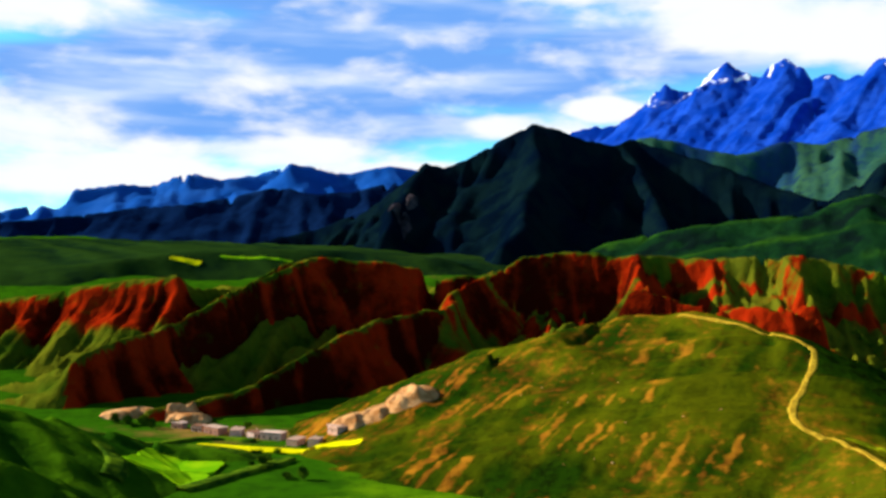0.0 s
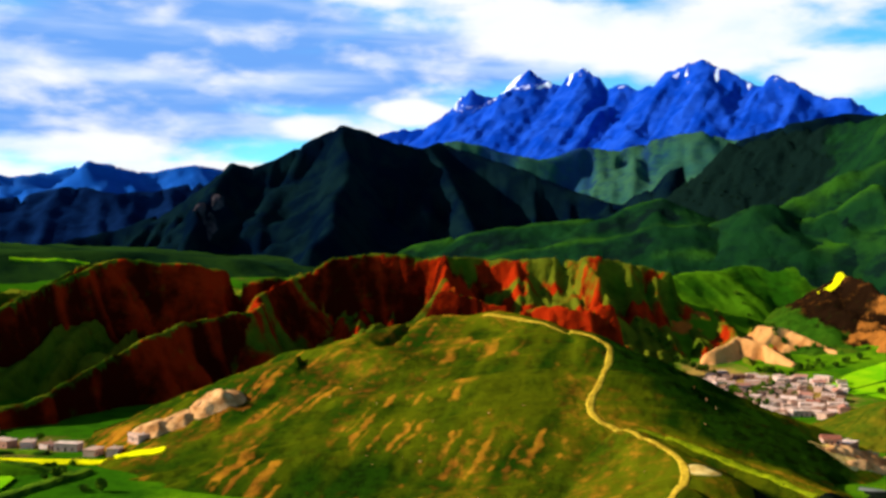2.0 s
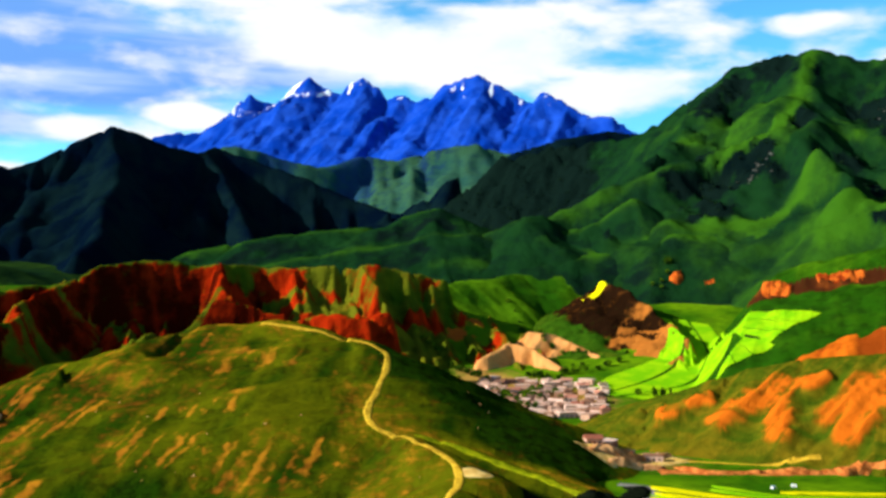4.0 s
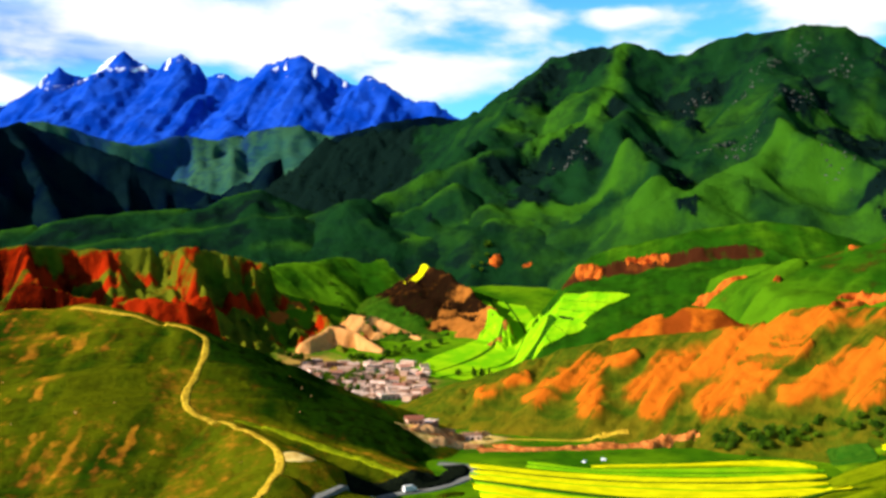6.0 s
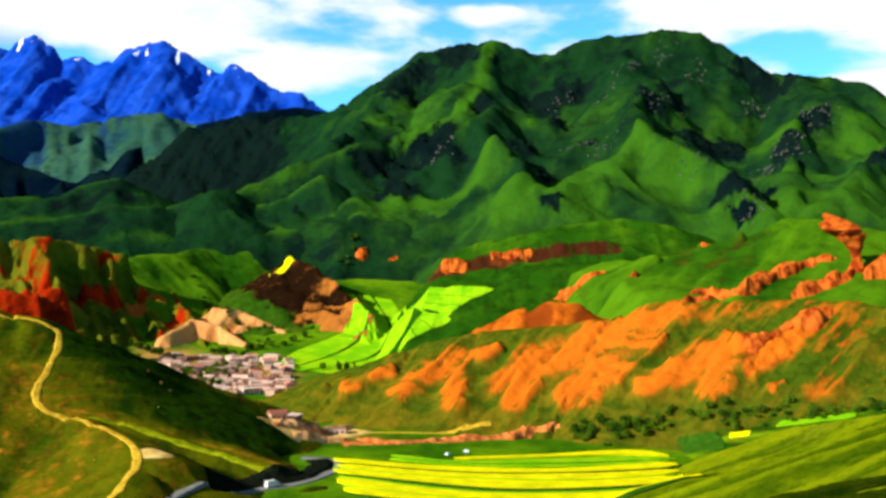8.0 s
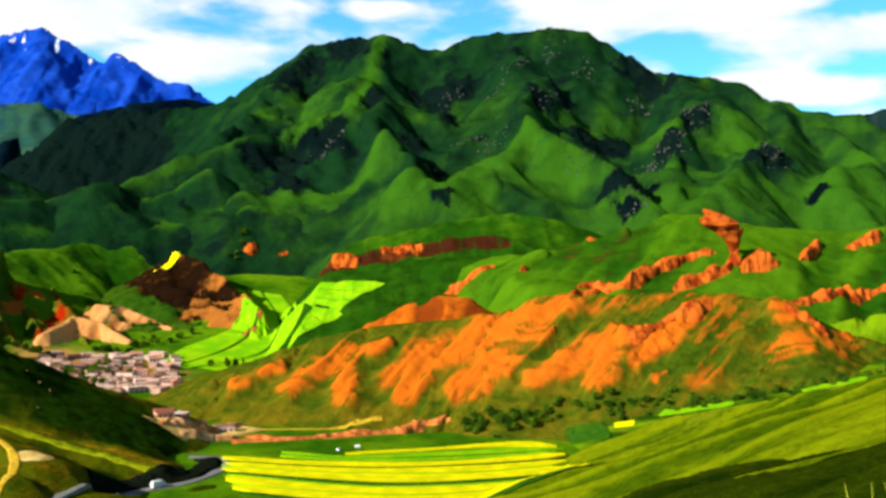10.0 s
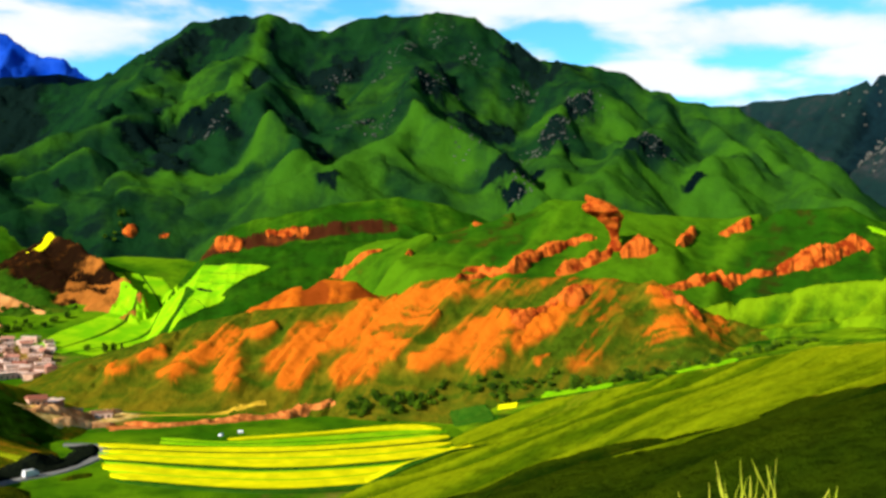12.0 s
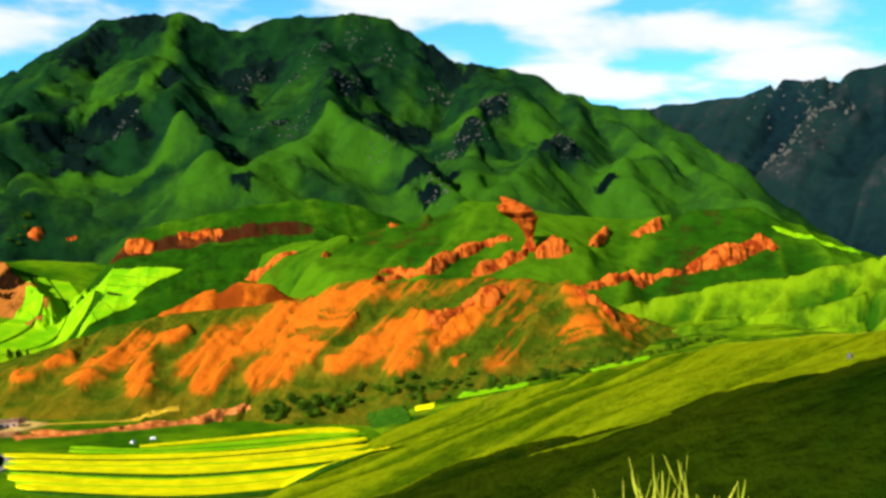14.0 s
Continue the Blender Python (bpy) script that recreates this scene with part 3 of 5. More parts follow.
landform("red_bank", "grassy terrace with furrowed red earth face", "cliff", "red_land",
         gullied([R0], [(0.08, 0.62)], 4, 25, 22, 101, 2.0, 16, onset=14, wide=0.4, bare=lambda i, s, o, g: np.where(o < -4, 0.95 * step(-np.abs(o), -62, -38), 0.1)),
         bounds(R0, pad=200), 2.6)

TERR = [(352, 1063, 79), (415, 1073, 86), (489, 1096, 96), (595, 1134, 108), (632, 1118, 108)]
terr_form = gullied([TERR], [(0.2, 0.60)], 30, 44, 4, 111, 3.5, 34, onset=36)
OCHRE = [(541, 880, 20), (556, 868, 16), (520, 936, 15), (440, 985, 17), (468, 1000, 12), (395, 940, 12), (560, 912, 14)]   # bare banks above the houses


def terr_fn(X, Y):
    H, _, tone = terr_form(X, Y)
    bank = blobs(X, Y, OCHRE, 113)
    return H + bank * (ridged(X / 8, Y / 8, 114, 3) - 0.5) * 5, 0.9 * bank, np.clip(tone * (0.95 + 0.35 * step(-H, -88, -50)), 0, 1)


landform("green_terrace", "green grassy slope above the village", "hill", "green_hill", terr_fn, bounds(TERR, pad=300), 2.8)

BROWN = [(635, 1014, 105), (627, 977, 102), (628, 944, 95), (629, 911, 82), (628, 868, 66), (622, 828, 52)]
brown_form = gullied([BROWN], [(1.4, 0.62)], 4, 20, 9, 121, 2.5, 12, onset=10, wide=0.8, skew=0.5)


def brown_fn(X, Y):
    """A dark torn face below the crest; ribs towards its foot are painted paler as lit."""
    H, _, tone = brown_form(X, Y)
    _, s, off = tent(X, Y, BROWN, 1.0, 1.0, 1.0)
    edge = off + 16 * (fbm(X / 16, Y / 16, 123, 4) - 0.5)
    torn = step(edge, -66, -52)
    H = H - torn * 5 + torn * (ridged((X + 0.4 * Y) / 13, Y / 40, 124, 3) - 0.5) * 9
    rib = step(ridged((X + 0.4 * Y) / 13, Y / 40, 124, 3), 0.5, 0.75) * step(s, 70, 130)
    return H, torn * 0.95, np.clip(0.05 + 0.3 * tone * torn + 0.8 * rib + 0.4 * (1 - torn), 0, 1)


landform("brown_bluff", "steep brown eroded earth bluff beside green crops", "cliff", "brown_land", brown_fn, bounds(BROWN, pad=120), 1.9)

PALE = [(431, 902, 25), (473, 926, 38), (490, 906, 33), (498, 867, 20)]
PALE2 = [(508, 953, 48), (534, 939, 45), (549, 906, 33), (559, 877, 24)]
landform("pale_knoll", "pale orange bare earth knoll behind the houses", "hill", "pale_land",
         gullied([PALE, PALE2], [(0.8, 0.9)] * 2, 5, 15, 8, 131, 1.6, 10, onset=10, bare=lambda i, s, o, g: 0.9 * step(-np.abs(o), -45, -25)), bounds(PALE, PALE2, pad=70), 2.0)

FOOT = [[(310, 1355, 111), (409, 1328, 132), (480, 1305, 142), (525, 1287, 154), (585, 1261, 162), (618, 1245, 154), (660, 1229, 158),
          (746, 1196, 181), (793, 1184, 214)],
        [(513, 1216, 90), (563, 1194, 106), (615, 1174, 122), (649, 1161, 129), (708, 1132, 137), (772, 1095, 145), (799, 1082, 162),
          (840, 1050, 161), (878, 1013, 147)],
        [(238, 1481, 132), (320, 1465, 151), (400, 1446, 166), (454, 1430, 172), (503, 1413, 176), (534, 1391, 189), (576, 1374, 202)]]
foot_form = gullied(FOOT, [(0.30, 0.75), (0.25, 0.75), (0.3, 0.5)], 22, 60, 7, 145, 5, 45, k=10, onset=40)


def foot_fn(X, Y):
    """Turf toned down as cloud shade, with more dark patches on the western rises."""
    H, _, tone = foot_form(X, Y)
    west = step(-X, -680, -560)
    scrub = step(fbm(X / 70, Y / 70, 148, 5), 0.48, 0.62) * (0.35 + 0.35 * west)
    tone = tone * (0.42 - 0.2 * west)
    # sunlit crest rims put into the tone
    for c in FOOT:
        _, _, off = tent(X, Y, c, 1.0, 1.0, 1.0)
        rim = np.exp(-(off / 16) ** 2)
        tone, scrub = tone + 0.4 * rim, scrub * (1 - rim)
    return H, scrub, np.clip(tone, 0, 1)


landform("foothill", "dark green foothills below the wooded ridge", "hill", "green_mountain", foot_fn, bounds(*FOOT, pad=260), 4.5)
WEST = [(-722, 1315, 65), (-601, 1374, 81), (-500, 1414, 91), (-418, 1545, 108), (-303, 1622, 117), (-174, 1691, 115), (-23, 1700, 107)]
landform("west_foothill", "green meadow rise with shade in its colour below wooded mountains", "hill", "shade_meadow",
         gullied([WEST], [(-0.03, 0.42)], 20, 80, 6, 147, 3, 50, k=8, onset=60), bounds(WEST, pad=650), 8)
BANK = [(680, 839, 81), (697, 825, 94), (715, 809, 102), (741, 786, 111), (775, 752, 120), (799, 726, 126), (827, 702, 130), (843, 684, 126),
        (854, 669, 119)]


TERRACE = [BANK,
           [(796, 844, 119), (823, 818, 133), (862, 784, 148), (904, 743, 157), (932, 707, 152)],
           [(645, 778, 67), (677, 749, 77), (710, 719, 86), (741, 687, 95), (767, 650, 99), (788, 616, 99)]]
terrace_form = gullied(TERRACE, [(0.12, 0.42), (0.15, 0.55), (0.2, 0.60)], 14, 34, 3.0, 142, 1.5, 24, k=6, onset=24, wide=0.6)


def terrace_fn(X, Y):
    """The terrace breaks off in a low red face; the humps below are grassed."""
    H, _, tone = terrace_form(X, Y)
    H = H - 1.0 * np.maximum(0, (652 - X) * 0.66 - (770 - Y) * 0.75)      # it ends at the crop valley
    _, s, off = tent(X, Y, BANK, 1.0, 1.0, 1.0)
    s = s + 8 * (fbm(X / 14, Y / 14, 144, 3) - 0.5)
    front = -off + 9 * (fbm(X / 11, Y / 11, 143, 4, 0.6) - 0.5)
    along = step(s, 6, 40) * step(-s, -238, -205)
    H = H - (10 + 3 * ridged(s / 9, front / 40, 145, 2)) * step(front, 0, 7) * step(-front, -90, -30) * along
    face = along * step(front, -2, 1) * step(-front, -17, -8)
    # shade on the face's eastern half is put into the tone
    return H, np.clip(1.1 * face * (0.5 + step(fbm(X / 10, Y / 10, 148, 3), 0.35, 0.55)), 0, 1), np.clip(tone * (0.35 + 0.3 * step(-front, 4, 24)) - 0.5 * face * step(s, 120, 170), 0, 1)


landform("terrace_hill", "green terraced meadow breaking off in a low red bank", "hill", "green_hill", terrace_fn, bounds(*TERRACE, pad=260), 2.4)
HORN_RIDGE = [(653, 590, 67), (694, 573, 95), (748, 553, 118), (781, 532, 130), (806, 512, 140), (838, 488, 152), (849, 470, 152), (868, 445, 146),
              (906, 400, 141), (936, 352, 141), (962, 309, 151), (985, 266, 156)]
pasture_form = gullied([HORN_RIDGE], [(0.22, 0.44)], 14, 46, 7, 141, 2.5, 28, k=6, onset=30, skew=0.5, wide=0.9, bare=lambda i, s, o, g: 0.4 * step(g, 0.5, 0.75))


def pasture_fn(X, Y):
    H, bare, tone = pasture_form(X, Y)
    return H - 0.8 * np.maximum(0, (690 - X) * 0.88 - (573 - Y) * 0.47), bare, tone      # it ends at the crop valley


landform("pasture_hill", "rolling bright green pasture ridge at the mountain foot", "hill", "green_hill", pasture_fn, bounds(HORN_RIDGE, pad=330), 3.0)

LOWS = [[(742, 299, 65), (757, 273, 73), (776, 239, 82), (800, 181, 96), (822, 117, 112), (837, 69, 124)],
        [(704, 245, 54), (718, 216, 61), (730, 192, 67), (745, 149, 76), (762, 108, 89), (777, 63, 104)],
        [(668, 208, 49), (682, 179, 55), (694, 149, 59), (708, 100, 73), (718, 58, 86)]]
landform("low_hill", "low bright green hills with grassy ribs", "hill", "rib_grass",
         gullied(LOWS, [(0.25, 0.55), (0.25, 0.55), (0.25, 0.5)], 4, 30, 17, 151, 3.5, 20, k=3, onset=14, wide=1.2, skew=0.7), bounds(*LOWS, pad=170), 2.6)

ORANGE = [(352, 594, -2), (372, 581, 10), (392, 568, 22), (413, 559, 30), (436, 548, 42), (459, 535, 51), (488, 515, 58), (520, 491, 62),
          (550, 465, 66), (562, 454, 70), (576, 440, 77), (591, 425, 80), (617, 394, 85), (640, 361, 87), (658, 335, 87), (671, 311, 84),
          (680, 298, 78), (691, 277, 67), (709, 244, 56), (722, 221, 51)]


# bare earth faces: from x, y, half width to x, y, half width
FACES = [(418, 536, 4, 392, 548, 6), (480, 496, 4, 441, 512, 9), (455, 511, 7, 412, 516, 7), (451, 506, 8, 431, 484, 9), (578, 426, 12, 488, 470, 13), (565, 430, 13, 490, 431, 13),
         (529, 456, 11, 460, 473, 8), (492, 469, 10, 464, 461, 11), (554, 412, 3, 511, 415, 3), (576, 376, 9, 541, 364, 9), (563, 381, 9, 517, 397, 7), (664, 303, 7, 639, 275, 9)]
CRAGGY = [(566, 355, 8, 624, 343, 9), (579, 368, 9, 591, 349, 9), (670, 281, 5, 659, 270, 7), (569, 335, 3, 562, 335, 3)]
WASHES = [(648, 335, 20, 606, 325, 18), (603, 318, 12, 579, 317, 12), (640, 358, 14, 545, 468, 12), (678, 296, 16, 632, 284, 18), (695, 268, 12, 664, 258, 12)]


def capsules(X, Y, spans):
    """1 along tapering spans on the ground, easing to 0 at their edges."""
    total = np.zeros(X.shape)
    for x0, y0, w0, x1, y1, w1 in spans:
        u = np.clip(((X - x0) * (x1 - x0) + (Y - y0) * (y1 - y0)) / ((x1 - x0) ** 2 + (y1 - y0) ** 2), 0, 1)
        e = np.hypot(X - x0 - u * (x1 - x0), Y - y0 - u * (y1 - y0)) / (w0 + (w1 - w0) * u)
        total = np.maximum(total, step(-e, -1.6, -0.25))
    return total


orange_form = gullied([ORANGE], [(0.3, 0.72)], 10, 26, 4.5, 161, 1.0, 14, onset=22, skew=0.8, warp=0.2, wide=0.6)


def orange_fn(X, Y):
    """Grass with bare faces that stand a little proud and are finely furrowed down the slope."""
    H, _, tone = orange_form(X, Y)
    _, s, off = tent(X, Y, ORANGE, 1.0, 1.0, 1.0)
    wx, wy = X + 9 * (fbm(X / 12, Y / 12, 8, 3) - 0.5), Y + 9 * (fbm(X / 12, Y / 12, 9, 3) - 0.5)
    down = (s + 0.85 * np.abs(off)) / 4.2
    rill = ridged(down, np.abs(off) / 30.0, 12, 3)
    face, crag, wash = capsules(wx, wy, [(x0, y0, w0 * 1.2, x1, y1, w1 * 1.2) for x0, y0, w0, x1, y1, w1 in FACES]), capsules(wx, wy, CRAGGY), capsules(wx, wy, WASHES)
    bulk = np.maximum(face, crag)
    lobe = capsules(wx, wy, [(x0, y0, w0 * 1.5, x1, y1, w1 * 1.5) for x0, y0, w0, x1, y1, w1 in FACES])
    H = H + lobe * 5.0 + crag * 2.5 + (rill - 0.6) * (0.6 + 3.6 * bulk) + crag * (ridged(X / 7, Y / 7, 13, 3) - 0.5) * 5
    patch = fbm(X / 9, Y / 9, 14, 4)
    bare = np.maximum(face * (0.55 + 0.65 * step(rill, 0.42, 0.72)), np.maximum(0.95 * crag, 0.66 * wash * step(rill, 0.30, 0.62)))
    # the tone also darkens the furrow beds as shade
    return H, np.clip(bare * (0.75 + 0.3 * step(patch, 0.3, 0.6)), 0, 1), np.clip(0.25 + 0.8 * (rill - 0.35) + 0.3 * bulk, 0, 1)


landform("orange_hill", "green hill with bare orange earth faces and gullies", "hill", "orange_land", orange_fn, bounds(ORANGE, pad=150), 1.6)

MOUND = [(550, 581, 45), (560, 572, 60), (569, 563, 69), (584, 547, 76), (599, 530, 75), (608, 520, 69), (614, 510, 61)]
landform("orange_mound", "small bare orange earth mound", "hill", "orange_land",
         gullied([MOUND], [(0.6, 0.5)], 10, 20, 3.5, 171, 0.8, 10, onset=14, bare=lambda i, s, o, g: 1.0 * step(-np.abs(o), -62, -40)), bounds(MOUND, pad=110), 1.9)

# ---- near hills ----
SPINE = [(151, 360, 10), (168, 385, 14), (195, 417, 21), (189, 474, 27), (180, 504, 29), (206, 563, 51), (210, 605, 64), (186, 638, 73), (165, 660, 75)]
LEFT = [(165, 660, 75), (119, 670, 73), (81, 665, 65), (36, 649, 50), (-7, 620, 29), (-46, 588, 7), (-78, 560, -6), (-101, 520, -15)]
NOSE = [(210, 605, 64), (217, 645, 62), (222, 690, 54)]
LOW_SPUR = [(180, 504, 29), (196, 492, 24), (226, 474, 17), (247, 452, 11), (265, 430, 7), (272, 407, 5)]
ROAD = [(140, 350), (170, 368), (198, 388), (221, 400), (244, 406), (265, 407), (287, 416), (303, 427), (310, 438), (307, 448), (299, 456)]
hill_h = gullied([SPINE, LEFT, NOSE, LOW_SPUR], [(0.30, 0.50), (0.40, 0.42), (0.38, 0.42), (0.36, 0.5)], 15, 34, 5.0, 181, 1.2, 18, k=8, onset=34, wide=0.25)


def hill_fn(X, Y):
    H, _, tone = hill_h(X, Y)
    wx = X + 4 * (fbm(X / 9, Y / 9, 306, 3) - 0.5)
    wy = Y + 4 * (fbm(X / 9, Y / 9, 307, 3) - 0.5)
    streak = fbm((wx - 0.62 * wy) / 4.5, (wy + 0.62 * wx) / 62, 301, 5, 0.55) + 0.35 * (fbm(X / 3.2, Y / 6.0, 303, 3) - 0.5)
    patch = fbm(wx / 34, wy / 34, 302, 4)
    west = step(-(X - 0.1 * (Y - 450)), -190, -120)
    bare = step(streak, 0.40, 0.82) * step(patch, 0.30, 0.66) * 1.3 * (0.4 + 0.6 * west)
    bare = np.maximum(bare, 0.42 * step(fbm((wx - 0.62 * wy) / 26, (wy + 0.62 * wx) / 80, 304, 4), 0.46, 0.66))
    tone = np.clip(0.55 * tone + 0.9 * (fbm((X - 0.62 * Y) / 13, (Y + 0.62 * X) / 100, 311, 4) - 0.5) + 0.25, 0, 1)
    # sunlit ridge line of the low spur, put into bare and tone
    _, _, off = tent(X, Y, LOW_SPUR, 0.5, 0.5, 1.0)
    bare = np.maximum(bare, 0.62 * np.exp(-(off / 3.5) ** 2))
    tone = np.maximum(tone, np.exp(-(off / 14) ** 2))
    _, _, mid = tent(X, Y, SPINE, 0.5, 0.5, 1.0)
    worn = np.exp(-(mid / 42) ** 2) * (0.6 + 0.8 * (fbm(wx / 18, wy / 30, 308, 4) - 0.5))
    bare = np.maximum(bare, 0.50 * worn)
    # tone lowered on the sunny west flank and raised along the spine, balancing light
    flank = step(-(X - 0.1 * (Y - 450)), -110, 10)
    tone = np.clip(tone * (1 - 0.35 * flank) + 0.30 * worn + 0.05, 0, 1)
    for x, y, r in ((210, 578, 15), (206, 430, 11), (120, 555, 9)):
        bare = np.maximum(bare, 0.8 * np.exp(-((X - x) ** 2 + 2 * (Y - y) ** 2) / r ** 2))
    # shade of the lee side, put into tone and bare
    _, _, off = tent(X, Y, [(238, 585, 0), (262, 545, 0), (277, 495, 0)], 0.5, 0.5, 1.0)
    lee_shade = 1.7 * np.exp(-(off / 30) ** 2) * (0.5 + fbm(X / 12, Y / 12, 305, 3))
    tone, bare = np.clip(tone - lee_shade, 0, 1), bare * np.clip(1 - lee_shade, 0, 1)
    # the road is cut into the foot
    _, _, off = tent(X, Y, [(x, y, 0) for x, y in ROAD[3:]], 0.5, 0.5, 1.0)
    cut = step(-np.abs(off), -15, -7)
    return np.minimum(H, H + (-2.5 - H) * cut), 0.85 * bare, tone


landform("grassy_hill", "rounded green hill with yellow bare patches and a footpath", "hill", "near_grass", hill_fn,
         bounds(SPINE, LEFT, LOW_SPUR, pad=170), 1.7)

N5 = [(-249, 433, 48), (-229, 467, 41), (-216, 495, 34), (-202, 517, 26), (-178, 531, 17), (-146, 546, 7), (-110, 549, 3)]
N6 = [(-201, 369, 43), (-180, 385, 34), (-171, 394, 29), (-160, 399, 21), (-150, 403, 12)]
landform("green_spur", "low green grassy spurs above the fields", "hill", "green_hill",
         gullied([N5, N6], [(0.35, 0.4), (0.45, 0.5)], 8, 30, 3, 191, 0.6, 20, onset=20), bounds(N5, N6, pad=130), 2.0)

N3 = [(220, -1, 104), (297, 42, 92), (376, 105, 78), (423, 154, 64), (463, 213, 45), (497, 280, 25), (510, 338, 3)]
N4 = [(110, 0, 107), (188, 26, 94), (251, 69, 78), (291, 106, 63), (327, 150, 43), (358, 200, 19), (373, 252, -2)]
# yellow bare along each crest paints its sunlit line
for crest, name, label, mat, seed in ((N3, "meadow_slope", "long green meadow slope falling to the valley", "slope_grass", 201), (N4, "near_slope", "dark green grass slope below the viewpoint", "dark_slope_grass", 202)):
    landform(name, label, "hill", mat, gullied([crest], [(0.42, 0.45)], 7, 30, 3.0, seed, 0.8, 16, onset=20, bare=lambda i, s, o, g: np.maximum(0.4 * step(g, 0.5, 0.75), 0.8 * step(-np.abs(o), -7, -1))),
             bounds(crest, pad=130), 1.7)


def apron_fn(X, Y):
    """The valley floor rises gently along the orange hill's foot."""
    u = ((X - 480) * 0.774 - (Y - 395) * 0.633) / 284
    H = 54 * u - 1.5 - 8 * step(-u, -0.30, -0.05) + (fbm(X / 22, Y / 22, 215) - 0.5) * 2.5 - 60 * step(u, 1.15, 1.6)
    return H, 0.3 * step(fbm(X / 14, Y / 14, 216), 0.58, 0.7), fbm(X / 10, Y / 30, 217)


landform("valley_apron", "bright green meadow strip at the orange hill foot", "meadow", "rib_grass", apron_fn, (440, 120, 800, 440), 3.0, depth=1.0)
KNOLL = [(-60, -140, 101), (-10, -40, 109), (0, 0, 110.3), (4, 2.4, 109.8)]
landform("viewpoint_knoll", "grassy knoll under the viewpoint", "hill", "slope_grass",
         gullied([KNOLL], [(0.5, 0.5)], 3, 20, 0.3, 211, 0.1, 8, onset=20), bounds(KNOLL, pad=120), 1.0)

# ---- ground to the horizon ----
azs = np.radians(np.concatenate([np.arange(-180, -32, 4.0), np.arange(-32, 92, 0.3), np.arange(92, 180.1, 4.0)]))
ds = np.concatenate([[0.5, 30], np.geomspace(60, 4950, 420)])
GA, GD = np.meshgrid(azs, ds, indexing="ij")
GX, GY = GD * np.sin(GA), GD * np.cos(GA)
# cloud shade is put into the far floor's tone; the west is darker too
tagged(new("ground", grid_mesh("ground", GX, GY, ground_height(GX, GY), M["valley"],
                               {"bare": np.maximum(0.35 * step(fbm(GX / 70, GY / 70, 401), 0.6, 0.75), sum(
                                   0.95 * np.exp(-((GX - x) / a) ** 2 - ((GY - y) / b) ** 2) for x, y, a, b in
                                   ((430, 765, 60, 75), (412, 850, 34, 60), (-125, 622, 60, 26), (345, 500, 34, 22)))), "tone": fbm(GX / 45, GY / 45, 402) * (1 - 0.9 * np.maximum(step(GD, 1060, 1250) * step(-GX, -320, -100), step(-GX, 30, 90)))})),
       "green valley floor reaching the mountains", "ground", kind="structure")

# ---- things: shared builders ----
rng = random.Random(7)


def mesh_ob(name, verts, faces, mat, parent=None, smooth=False, label=""):
    me = bpy.data.meshes.new(name)
    me.from_pydata([tuple(v) for v in verts], [], faces)
    me.update()
    if smooth:
        me.polygons.foreach_set("use_smooth", np.ones(len(me.polygons), bool))
    me.materials.append(M[mat])
    ob = new(name, me)
    ob.parent = parent
    return tagged(ob, label)


def part(name, bm, mat, parent=None, label="", smooth=False):
    me = bpy.data.meshes.new(name)
    bm.to_mesh(me)
    bm.free()
    if smooth:
        me.polygons.foreach_set("use_smooth", np.ones(len(me.polygons), bool))
    me.materials.append(M[mat])
    ob = new(name, me)
    ob.parent = parent
    return tagged(ob, label)


def box_bm(x0, y0, z0, x1, y1, z1, bevel=0.0):
    bm = bmesh.new()
    bmesh.ops.create_cube(bm, size=1.0, matrix=Matrix.Translation(((x0 + x1) / 2, (y0 + y1) / 2, (z0 + z1) / 2)) @ Matrix.Diagonal((x1 - x0, y1 - y0, z1 - z0, 1)))
    if bevel:
        bmesh.ops.bevel(bm, geom=bm.edges[:], offset=bevel, segments=2, affect="EDGES")
    return bm


def empty(name, at, label, category, group=""):
    ob = new(name)
    ob.location = at
    return tagged(ob, label, category, group)


def smooth_line(pts, spacing):
    """A Catmull-Rom line through points, sampled about every spacing metres."""
    p = np.array([pts[0]] + list(pts) + [pts[-1]], float)
    out = []
    for i in range(1, len(p) - 2):
        n = max(2, int(np.hypot(*(p[i + 1] - p[i])[:2]) / spacing))
        for t in np.arange(n) / n:
            out.append(0.5 * (2 * p[i] + (p[i + 1] - p[i - 1]) * t + (2 * p[i - 1] - 5 * p[i] + 4 * p[i + 1] - p[i + 2]) * t ** 2
                              + (3 * p[i] - p[i - 1] - 3 * p[i + 1] + p[i + 2]) * t ** 3))
    out.append(p[-2])
    return np.array(out)


